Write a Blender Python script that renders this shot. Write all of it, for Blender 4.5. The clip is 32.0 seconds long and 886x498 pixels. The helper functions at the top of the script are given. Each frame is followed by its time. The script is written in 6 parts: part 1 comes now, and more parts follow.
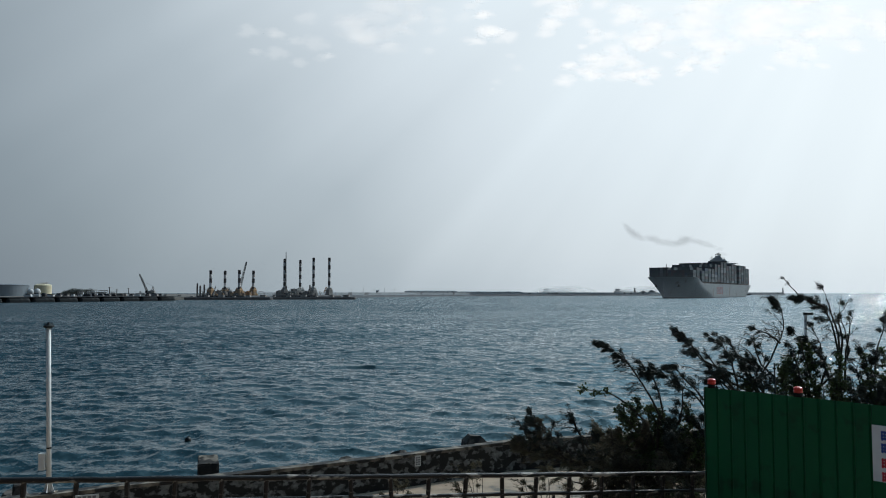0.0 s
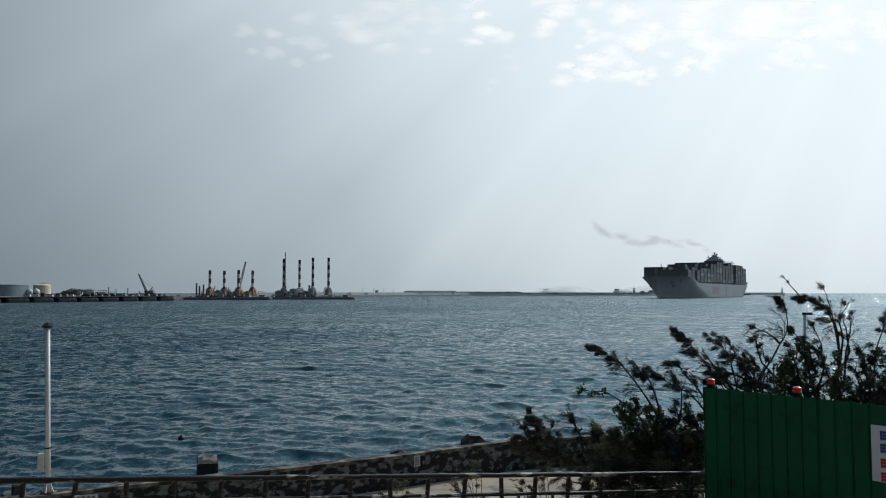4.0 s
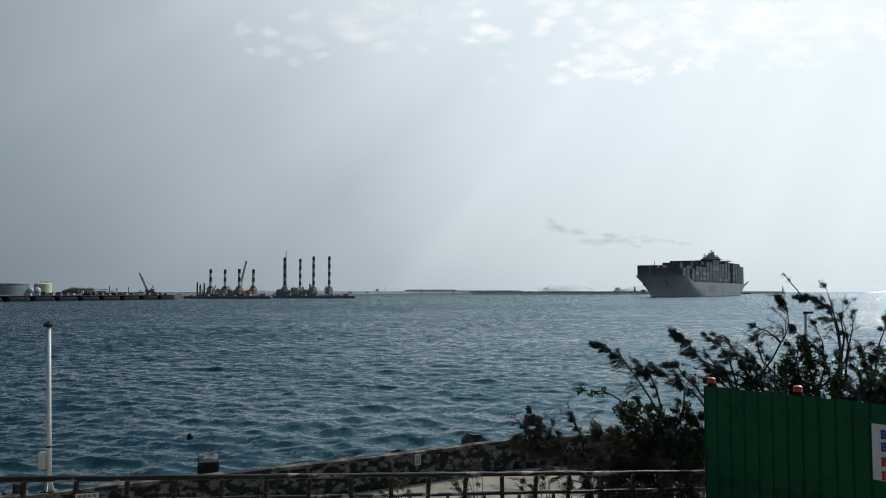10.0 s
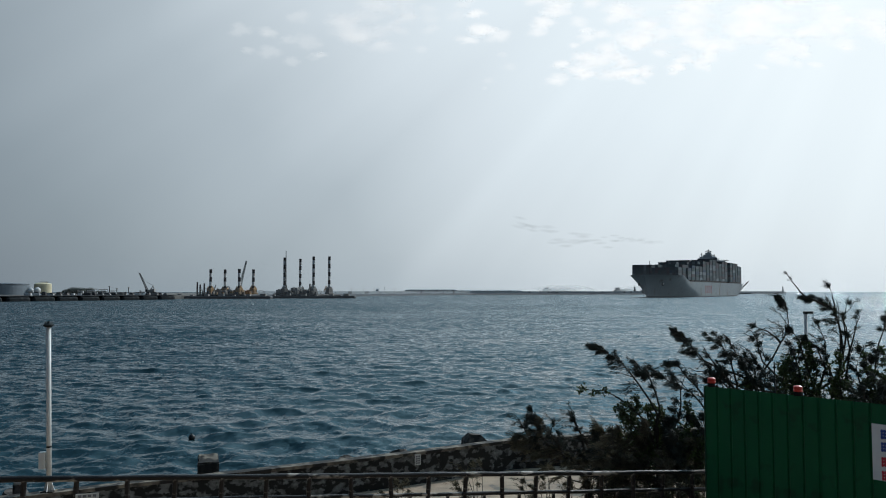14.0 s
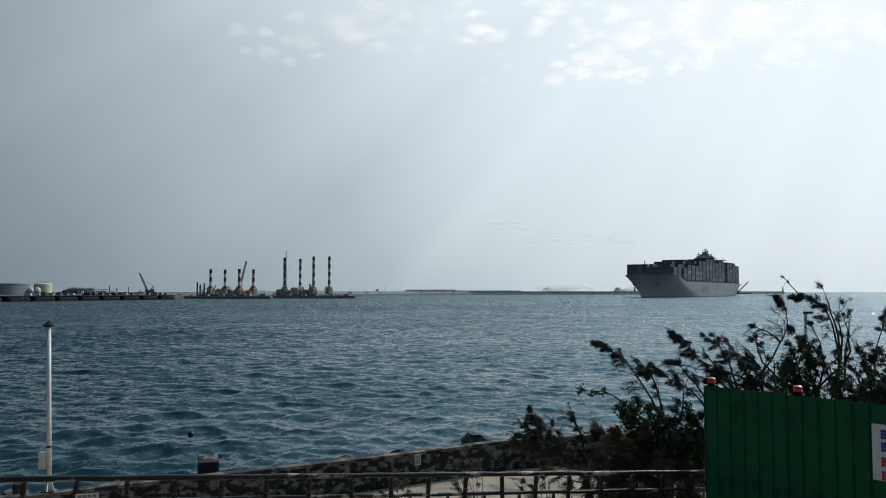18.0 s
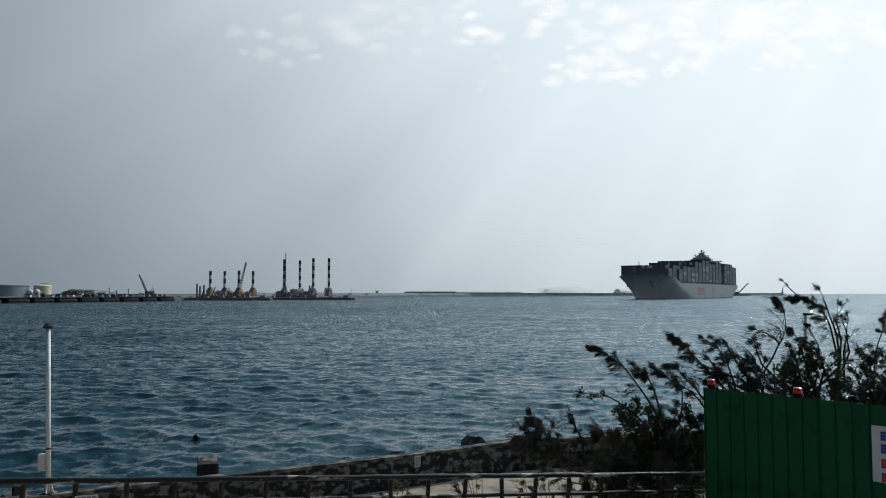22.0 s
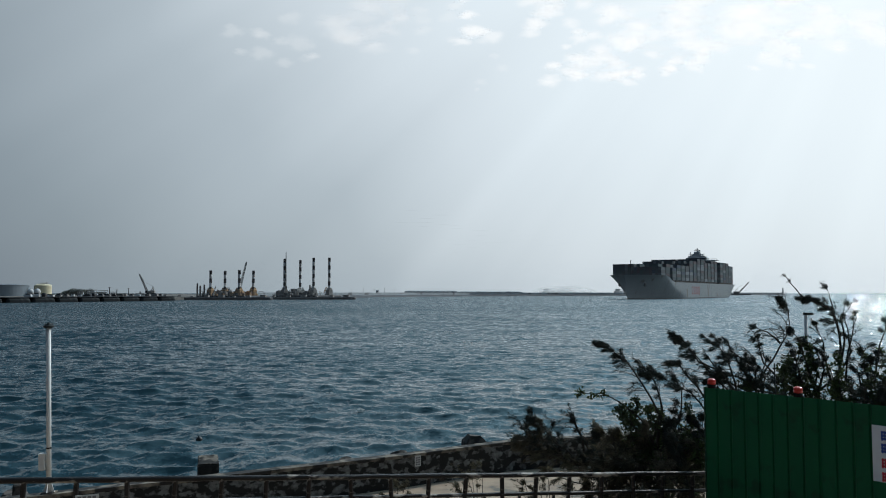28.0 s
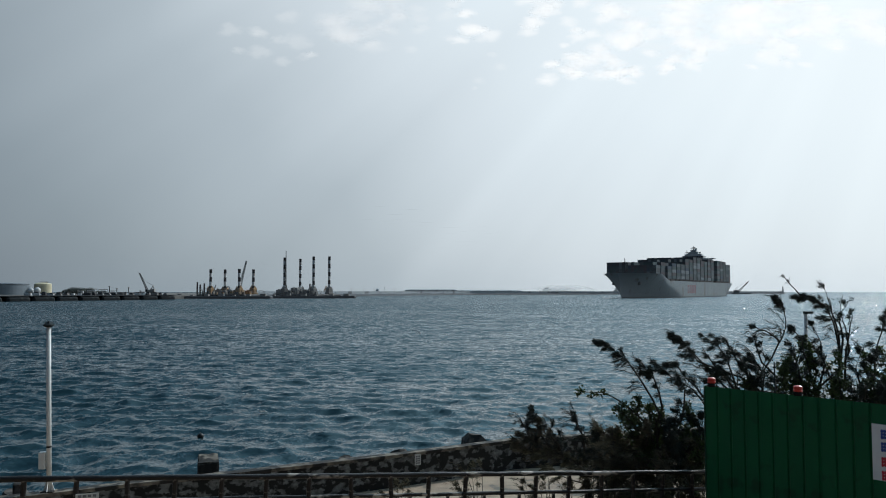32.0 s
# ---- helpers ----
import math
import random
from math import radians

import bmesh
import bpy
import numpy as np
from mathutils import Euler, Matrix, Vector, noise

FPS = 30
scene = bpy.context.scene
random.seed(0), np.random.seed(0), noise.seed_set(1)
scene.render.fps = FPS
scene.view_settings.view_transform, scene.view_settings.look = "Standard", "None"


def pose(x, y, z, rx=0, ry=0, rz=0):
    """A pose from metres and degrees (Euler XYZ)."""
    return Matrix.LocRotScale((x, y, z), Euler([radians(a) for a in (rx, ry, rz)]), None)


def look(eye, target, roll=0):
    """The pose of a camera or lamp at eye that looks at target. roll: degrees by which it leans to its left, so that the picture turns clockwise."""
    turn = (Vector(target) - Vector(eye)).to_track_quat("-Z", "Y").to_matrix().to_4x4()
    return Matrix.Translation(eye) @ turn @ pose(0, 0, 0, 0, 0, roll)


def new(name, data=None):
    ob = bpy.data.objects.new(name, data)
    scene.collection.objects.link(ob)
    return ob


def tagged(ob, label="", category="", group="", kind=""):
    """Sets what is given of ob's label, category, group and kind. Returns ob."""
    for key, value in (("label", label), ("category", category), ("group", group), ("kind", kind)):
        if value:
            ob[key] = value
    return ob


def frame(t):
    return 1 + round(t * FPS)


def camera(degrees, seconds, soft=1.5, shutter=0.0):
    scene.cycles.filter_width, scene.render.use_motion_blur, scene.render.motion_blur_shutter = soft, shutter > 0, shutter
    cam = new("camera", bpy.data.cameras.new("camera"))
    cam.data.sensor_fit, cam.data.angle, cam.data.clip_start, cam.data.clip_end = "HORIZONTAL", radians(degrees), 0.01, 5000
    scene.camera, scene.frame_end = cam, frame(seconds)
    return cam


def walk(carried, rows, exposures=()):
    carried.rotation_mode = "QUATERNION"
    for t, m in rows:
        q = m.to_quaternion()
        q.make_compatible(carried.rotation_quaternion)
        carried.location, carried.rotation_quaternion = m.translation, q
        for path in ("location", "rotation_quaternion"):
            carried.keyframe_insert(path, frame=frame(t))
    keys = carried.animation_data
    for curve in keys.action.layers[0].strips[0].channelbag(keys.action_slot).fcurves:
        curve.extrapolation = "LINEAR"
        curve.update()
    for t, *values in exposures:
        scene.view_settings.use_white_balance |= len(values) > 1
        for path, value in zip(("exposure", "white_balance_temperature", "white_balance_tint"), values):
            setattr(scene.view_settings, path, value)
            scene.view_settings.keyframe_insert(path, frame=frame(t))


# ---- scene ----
cam = camera(60.0, 32.0, soft=1.0)
EYE = (0.0, 0.0, 5.2)


def aim(up, side):
    """Camera pose: pitch and turn about a level view along +y, in thousandths of a radian."""
    return pose(EYE[0], EYE[1], EYE[2], 93.161 + math.degrees(up / 1000), 0, -math.degrees(side / 1000))


walk(cam, [
    (0.0, aim(1.5, 0.0)), (0.5, aim(1.5, 0.0)), (1.0, aim(0.5, 0.0)), (1.5, aim(0.8, 0.0)), (2.0, aim(0.8, 0.0)),
    (2.5, aim(0.3, 0.0)), (3.0, aim(1.3, 0.1)), (3.5, aim(1.4, 0.9)), (5.5, aim(2.1, 0.9)), (6.0, aim(1.5, 0.8)),
    (6.5, aim(1.2, 0.1)), (7.0, aim(0.3, 0.0)), (7.5, aim(0.1, 0.0)), (8.0, aim(0.0, 0.0)), (14.5, aim(0.0, 0.0)),
    (16.5, aim(0.0, 0.0)), (18.5, aim(0.1, 0.0)), (19.0, aim(0.3, 0.0)), (19.5, aim(0.8, 0.0)), (20.0, aim(1.3, 0.0)),
    (21.0, aim(1.3, 0.1)), (21.5, aim(1.5, 0.4)), (22.0, aim(2.2, 0.4)), (22.5, aim(1.5, 0.2)), (23.0, aim(1.1, 0.1)),
    (23.5, aim(0.6, 0.0)), (24.0, aim(0.3, 0.0)), (24.5, aim(0.2, 0.0)), (25.0, aim(0.5, 0.0)), (25.5, aim(1.2, 0.0)),
    (27.5, aim(1.4, 0.0)), (28.0, aim(1.6, 0.0)), (28.5, aim(1.4, 0.0)), (29.5, aim(1.3, 0.0)), (30.0, aim(1.1, 0.0)),
    (30.5, aim(0.4, 0.0)), (31.0, aim(0.1, 0.0)), (32.0, aim(0.0, 0.0))], exposures=[(0.0, 0.03, 6330, 9), (32.0, 0.03, 6330, 9)])

# ---- light ----
SUN_AZ, SUN_EL = 48.0, 39.0        # degrees: turned from +y towards +x, and above the horizon
a, e = radians(SUN_AZ), radians(SUN_EL)
SUN_DIR = Vector((math.sin(a) * math.cos(e), math.cos(a) * math.cos(e), math.sin(e)))
VEIL = Vector((math.sin(radians(41)) * math.cos(e), math.cos(radians(41)) * math.cos(e), math.sin(e)))    # where the veil of thin cloud is brightest
sun = new("sun", bpy.data.lights.new("sun", "SUN"))
sun.data.energy, sun.data.angle, sun.data.color = 1.95, radians(0.6), (1.0, 0.975, 0.93)
sun.matrix_world = look(SUN_DIR * 100, (0, 0, 0))


def make_world():
    """A hazy sky: clear-sky scattering under a veil that brightens towards the veiled sun, with faint beams running out from it."""
    w = bpy.data.worlds.new("sky")
    scene.world = w
    w.use_nodes = True
    nt = w.node_tree
    n, k = nt.nodes, nt.links
    n.clear()
    out, bg = n.new("ShaderNodeOutputWorld"), n.new("ShaderNodeBackground")
    k.new(bg.outputs[0], out.inputs[0])
    sky = n.new("ShaderNodeTexSky")
    sky.sky_type, sky.sun_disc = "NISHITA", False
    sky.sun_elevation, sky.sun_rotation = radians(SUN_EL), radians(SUN_AZ)
    sky.dust_density = 4.0
    tc = n.new("ShaderNodeTexCoord")

    def vmath(op, p, q):
        m = n.new("ShaderNodeVectorMath")
        m.operation = op
        for i, s in enumerate((p, q)):
            if s is None:
                continue
            if isinstance(s, (tuple, Vector)):
                m.inputs[i].default_value = tuple(s)
            else:
                k.new(s, m.inputs[i])
        return m

    def math_(op, *args):
        m = n.new("ShaderNodeMath")
        m.operation = op
        for i, s in enumerate(args):
            if isinstance(s, (int, float)):
                m.inputs[i].default_value = s
            else:
                k.new(s, m.inputs[i])
        return m.outputs[0]

    way = vmath("NORMALIZE", tc.outputs["Generated"], None).outputs[0]
    near = vmath("DOT_PRODUCT", way, VEIL).outputs["Value"]
    side = VEIL.cross(Vector((0, 0, 1))).normalized()
    top = side.cross(VEIL).normalized()
    ang = math_("ARCTAN2", vmath("DOT_PRODUCT", way, side).outputs["Value"], vmath("DOT_PRODUCT", way, top).outputs["Value"])
    beams = n.new("ShaderNodeTexNoise")
    beams.noise_dimensions = "1D"
    k.new(math_("MULTIPLY", ang, 3.6), beams.inputs["W"])
    beams.inputs["Scale"].default_value, beams.inputs["Detail"].default_value = 1.6, 2.5
    blotch = n.new("ShaderNodeTexNoise")
    k.new(way, blotch.inputs["Vector"])
    blotch.inputs["Scale"].default_value, blotch.inputs["Detail"].default_value = 3.0, 4.0
    ripple = math_("ADD", math_("MULTIPLY", math_("SUBTRACT", beams.outputs["Fac"], 0.5), 0.14),
                   math_("MULTIPLY", math_("SUBTRACT", blotch.outputs["Fac"], 0.5), 0.10))
    fac = math_("ADD", math_("MULTIPLY_ADD", near, 0.5, 0.5), math_("MULTIPLY", ripple, 0.35))
    ramp = n.new("ShaderNodeValToRGB")
    k.new(fac, ramp.inputs[0])
    stops = ((0.0, (0.05, 0.065, 0.09)), (0.52, (0.085, 0.105, 0.135)), (0.68, (0.25, 0.297, 0.33)), (0.782, (0.412, 0.47, 0.508)), (0.852, (0.62, 0.683, 0.722)),
             (0.912, (0.745, 0.818, 0.855)), (0.966, (0.835, 0.905, 0.93)), (1.0, (1.9, 2.15, 2.3)))
    el = ramp.color_ramp.elements
    while len(el) < len(stops):
        el.new(0.5)
    for s, (p, c) in zip(el, stops):
        s.position, s.color = p, (*c, 1)
    # the haze thins upwards, and a deeper sky shows through it
    sep = n.new("ShaderNodeSeparateXYZ")
    k.new(way, sep.inputs[0])
    thin = n.new("ShaderNodeMapRange")
    thin.interpolation_type = "SMOOTHSTEP"
    thin.inputs[1].default_value, thin.inputs[2].default_value, thin.inputs[4].default_value = 0.345, 0.57, 1.0
    k.new(sep.outputs[2], thin.inputs[0])
    away = n.new("ShaderNodeMapRange")
    away.inputs[1].default_value, away.inputs[2].default_value, away.inputs[3].default_value, away.inputs[4].default_value = 0.62, 0.91, 1.0, 0.05
    k.new(near, away.inputs[0])
    deep = n.new("ShaderNodeMix")
    deep.data_type, deep.blend_type = "RGBA", "MULTIPLY"
    deep.inputs[7].default_value = (0.14, 0.21, 0.28, 1)
    k.new(math_("MULTIPLY", thin.outputs[0], away.outputs[0]), deep.inputs[0])
    k.new(ramp.outputs[0], deep.inputs[6])
    # above the haze the sky is bluer, and brilliant round the sun
    blue = n.new("ShaderNodeMix")
    blue.data_type, blue.blend_type = "RGBA", "MULTIPLY"
    blue.inputs[7].default_value = (0.86, 1.22, 1.42, 1)
    k.new(thin.outputs[0], blue.inputs[0])
    k.new(deep.outputs[2], blue.inputs[6])
    add = n.new("ShaderNodeMix")
    add.data_type, add.blend_type = "RGBA", "ADD"
    add.inputs[0].default_value = 0.005
    k.new(blue.outputs[2], add.inputs[6])
    k.new(sky.outputs[0], add.inputs[7])
    k.new(add.outputs[2], bg.inputs[0])
    bg.inputs[1].default_value = 1.0


make_world()

# ---- materials ----


def mat(name, color, rough=0.7, metal=0.0, second=None, scale=4.0, amount=0.6, bump=0.0, bump_scale=30.0, spots=None,
        spot_scale=2.0, spot_level=0.58, each=0.0, islands=0.0, glow=None, alpha=1.0, stretch=(1, 1, 1), soft=0.04, gloss=0.5, through_light=0.0):
    """A painted or raw surface: two colours mixed by noise, stains with a shape of their own, fine relief, and a shift from piece to piece."""
    m = bpy.data.materials.new(name)
    m.use_nodes = True
    nt = m.node_tree
    n, k = nt.nodes, nt.links
    p = n["Principled BSDF"]
    p.inputs["Roughness"].default_value, p.inputs["Metallic"].default_value = rough, metal
    tc = n.new("ShaderNodeTexCoord")
    mp = n.new("ShaderNodeMapping")
    mp.inputs["Scale"].default_value = stretch
    k.new(tc.outputs["Object"], mp.inputs[0])
    t1 = n.new("ShaderNodeTexNoise")
    t1.inputs["Scale"].default_value, t1.inputs["Detail"].default_value = scale, 6
    k.new(mp.outputs[0], t1.inputs["Vector"])
    mix = n.new("ShaderNodeMix")
    mix.data_type = "RGBA"
    second = second or tuple(c * 0.7 for c in color)
    mix.inputs[6].default_value, mix.inputs[7].default_value = (*color, 1), (*second, 1)
    r = n.new("ShaderNodeMapRange")
    r.inputs[1].default_value, r.inputs[2].default_value, r.inputs[4].default_value = 0.35, 0.65, amount
    k.new(t1.outputs["Fac"], r.inputs[0])
    k.new(r.outputs[0], mix.inputs[0])
    last = mix.outputs[2]
    if spots:
        t2 = n.new("ShaderNodeTexNoise")
        t2.inputs["Scale"].default_value, t2.inputs["Detail"].default_value = spot_scale, 5
        k.new(mp.outputs[0], t2.inputs["Vector"])
        r2 = n.new("ShaderNodeMapRange")
        r2.inputs[1].default_value, r2.inputs[2].default_value = spot_level - soft, spot_level + soft
        k.new(t2.outputs["Fac"], r2.inputs[0])
        mx = n.new("ShaderNodeMix")
        mx.data_type = "RGBA"
        mx.inputs[7].default_value = (*spots, 1)
        k.new(last, mx.inputs[6])
        k.new(r2.outputs[0], mx.inputs[0])
        last = mx.outputs[2]
    for share, source in ((each, "ShaderNodeObjectInfo"), (islands, "ShaderNodeNewGeometry")):
        if share:
            info = n.new(source)
            hv = n.new("ShaderNodeHueSaturation")
            mr = n.new("ShaderNodeMapRange")
            mr.inputs[3].default_value, mr.inputs[4].default_value = 1 - share, 1 + share
            k.new(info.outputs["Random" if source == "ShaderNodeObjectInfo" else "Random Per Island"], mr.inputs[0])
            k.new(mr.outputs[0], hv.inputs["Value"])
            k.new(last, hv.inputs["Color"])
            last = hv.outputs[0]
    k.new(last, p.inputs["Base Color"])
    if bump:
        t3 = n.new("ShaderNodeTexNoise")
        t3.inputs["Scale"].default_value, t3.inputs["Detail"].default_value = bump_scale, 4
        k.new(mp.outputs[0], t3.inputs["Vector"])
        b = n.new("ShaderNodeBump")
        b.inputs["Strength"].default_value, b.inputs["Distance"].default_value = bump, 0.02
        k.new(t3.outputs["Fac"], b.inputs["Height"])
        k.new(b.outputs[0], p.inputs["Normal"])
    if glow:
        p.inputs["Emission Color"].default_value, p.inputs["Emission Strength"].default_value = (*glow[0], 1), glow[1]
    p.inputs["Alpha"].default_value = alpha
    p.inputs["Specular IOR Level"].default_value = gloss
    if through_light:
        tl, mx2 = n.new("ShaderNodeBsdfTranslucent"), n.new("ShaderNodeMixShader")
        mx2.inputs[0].default_value = through_light
        k.new(last, tl.inputs[0])
        k.new(p.outputs[0], mx2.inputs[1])
        k.new(tl.outputs[0], mx2.inputs[2])
        k.new(mx2.outputs[0], n["Material Output"].inputs[0])
    return m


def palette(name, colors, rough=0.8, islands=False):
    """Paint whose colour is drawn from a list, piece by piece, with a little grime."""
    m = mat(name, (0.5, 0.5, 0.5), rough, gloss=0.12)
    nt = m.node_tree
    n, k = nt.nodes, nt.links
    info = n.new("ShaderNodeNewGeometry" if islands else "ShaderNodeObjectInfo")
    ramp = n.new("ShaderNodeValToRGB")
    ramp.color_ramp.interpolation = "CONSTANT"
    el = ramp.color_ramp.elements
    while len(el) < len(colors):
        el.new(0.5)
    for i, (s, c) in enumerate(zip(el, colors)):
        s.position, s.color = i / len(colors), (*c, 1)
    k.new(info.outputs["Random Per Island" if islands else "Random"], ramp.inputs[0])
    mix = [x for x in n if x.type == "MIX"][0]
    dark = n.new("ShaderNodeMix")
    dark.data_type, dark.blend_type = "RGBA", "MULTIPLY"
    dark.inputs[0].default_value = 1.0
    dark.inputs[7].default_value = (0.65, 0.62, 0.6, 1)
    k.new(ramp.outputs[0], mix.inputs[6])
    k.new(ramp.outputs[0], dark.inputs[6])
    k.new(dark.outputs[2], mix.inputs[7])
    return m


def soft_mat(name, color, opacity, glow=0.0, rag=0.5, scale=2.5, detail=6):
    """Vapour: thick in the middle of the piece, ragged and thin towards its rim."""
    m = bpy.data.materials.new(name)
    m.use_nodes = True
    nt = m.node_tree
    n, k = nt.nodes, nt.links
    n.clear()
    out, mix, tr = n.new("ShaderNodeOutputMaterial"), n.new("ShaderNodeMixShader"), n.new("ShaderNodeBsdfTransparent")
    if glow < 0:
        sh = n.new("ShaderNodeBsdfTranslucent")
    elif glow:
        sh = n.new("ShaderNodeEmission")
        sh.inputs[1].default_value = glow
    else:
        sh = n.new("ShaderNodeBsdfDiffuse")
    sh.inputs[0].default_value = (*color, 1)
    tc, ln = n.new("ShaderNodeTexCoord"), n.new("ShaderNodeVectorMath")
    ln.operation = "LENGTH"
    k.new(tc.outputs["Object"], ln.inputs[0])
    info = n.new("ShaderNodeObjectInfo")
    ns = n.new("ShaderNodeTexNoise")
    ns.inputs["Scale"].default_value, ns.inputs["Detail"].default_value = scale, detail
    rnd = n.new("ShaderNodeMath")
    rnd.operation = "MULTIPLY"
    rnd.inputs[1].default_value = 50
    k.new(info.outputs["Random"], rnd.inputs[0])
    ns.noise_dimensions = "4D"
    k.new(tc.outputs["Object"], ns.inputs["Vector"])
    k.new(rnd.outputs[0], ns.inputs["W"])
    rg = n.new("ShaderNodeMath")
    rg.operation = "MULTIPLY_ADD"
    rg.inputs[1].default_value, rg.inputs[2].default_value = rag * 2, -rag
    k.new(ns.outputs["Fac"], rg.inputs[0])
    sm = n.new("ShaderNodeMath")
    sm.operation = "ADD"
    k.new(ln.outputs["Value"], sm.inputs[0])
    k.new(rg.outputs[0], sm.inputs[1])
    r = n.new("ShaderNodeMapRange")
    r.interpolation_type = "SMOOTHSTEP"
    r.inputs[1].default_value, r.inputs[2].default_value, r.inputs[3].default_value, r.inputs[4].default_value = 0.15, 0.85, opacity, 0.0
    k.new(sm.outputs[0], r.inputs[0])
    # the rim itself is always clear
    edge = n.new("ShaderNodeMapRange")
    edge.inputs[1].default_value, edge.inputs[2].default_value, edge.inputs[3].default_value, edge.inputs[4].default_value = 0.75, 1.0, 1.0, 0.0
    k.new(ln.outputs["Value"], edge.inputs[0])
    pr = n.new("ShaderNodeMath")
    pr.operation = "MULTIPLY"
    k.new(r.outputs[0], pr.inputs[0])
    k.new(edge.outputs[0], pr.inputs[1])
    k.new(pr.outputs[0], mix.inputs[0])
    k.new(tr.outputs[0], mix.inputs[1])
    k.new(sh.outputs[0], mix.inputs[2])
    k.new(mix.outputs[0], out.inputs[0])
    return m


def sea_mat():
    m = bpy.data.materials.new("sea_water")
    m.use_nodes = True
    nt = m.node_tree
    n, k = nt.nodes, nt.links
    p = n["Principled BSDF"]
    p.inputs["Roughness"].default_value, p.inputs["IOR"].default_value = 0.06, 1.33
    p.inputs["Specular Tint"].default_value = (0.58, 0.90, 1.0, 1)
    tc = n.new("ShaderNodeTexCoord")
    t = n.new("ShaderNodeTexNoise")
    t.inputs["Scale"].default_value, t.inputs["Detail"].default_value = 0.06, 3
    k.new(tc.outputs["Object"], t.inputs["Vector"])
    mix = n.new("ShaderNodeMix")
    mix.data_type = "RGBA"
    mix.inputs[6].default_value, mix.inputs[7].default_value = (0.013, 0.034, 0.042, 1), (0.018, 0.044, 0.054, 1)
    k.new(t.outputs["Fac"], mix.inputs[0])
    k.new(mix.outputs[2], p.inputs["Base Color"])
    geo = n.new("ShaderNodeNewGeometry")
    last = geo.outputs["Normal"]
    out = n.new("ShaderNodeVectorMath")
    out.operation = "LENGTH"
    k.new(tc.outputs["Object"], out.inputs[0])
    fine = n.new("ShaderNodeMapRange")      # small waves that the relief leaves out further off
    fine.inputs[1].default_value, fine.inputs[2].default_value, fine.inputs[3].default_value, fine.inputs[4].default_value = 30, 190, 1.0, 3.1
    k.new(out.outputs["Value"], fine.inputs[0])
    for scale, slope, det, st in ((0.10, 0.22, 2.0, (0.6, 1.0, 1)), (2.4, 0.28, 2.0, (0.8, 1.0, 1)), (5.5, 0.5, 2.0, (0.9, 1.0, 1)), (13.0, 0.45, 1.0, (1.0, 0.9, 1))):
        mp = n.new("ShaderNodeMapping")
        mp.inputs["Scale"].default_value = st
        mp.inputs["Rotation"].default_value = (0, 0, radians(9 * scale))
        k.new(tc.outputs["Object"], mp.inputs[0])
        ns = n.new("ShaderNodeTexNoise")
        ns.inputs["Scale"].default_value, ns.inputs["Detail"].default_value = scale, det
        k.new(mp.outputs[0], ns.inputs["Vector"])
        off = n.new("ShaderNodeVectorMath")
        off.operation = "SUBTRACT"
        off.inputs[1].default_value = (0.5, 0.5, 0.5)
        k.new(ns.outputs["Color"], off.inputs[0])
        mul = n.new("ShaderNodeVectorMath")
        mul.operation = "MULTIPLY_ADD"
        mul.inputs[1].default_value = (slope * 0.9, slope, 0.0)
        if 1 < scale < 10:
            grow = n.new("ShaderNodeVectorMath")
            grow.operation = "SCALE"
            k.new(off.outputs[0], grow.inputs[0])
            k.new(fine.outputs[0], grow.inputs["Scale"])
            off = grow
        k.new(off.outputs[0], mul.inputs[0])
        k.new(last, mul.inputs[2])
        last = mul.outputs[0]
    # normals lean shoreward, and more so far out,
    # to darken what the water reflects
    far_tilt = n.new("ShaderNodeMapRange")
    far_tilt.inputs[1].default_value, far_tilt.inputs[2].default_value, far_tilt.inputs[3].default_value, far_tilt.inputs[4].default_value = 25, 240, -0.12, -0.305
    k.new(out.outputs["Value"], far_tilt.inputs[0])
    tilt = n.new("ShaderNodeCombineXYZ")
    k.new(far_tilt.outputs[0], tilt.inputs[1])
    tilt.inputs[0].default_value = 0.045
    leaned = n.new("ShaderNodeVectorMath")
    leaned.operation = "ADD"
    k.new(tilt.outputs[0], leaned.inputs[1])
    k.new(last, leaned.inputs[0])
    nrm = n.new("ShaderNodeVectorMath")
    nrm.operation = "NORMALIZE"
    k.new(leaned.outputs[0], nrm.inputs[0])
    k.new(nrm.outputs[0], p.inputs["Normal"])
    return m


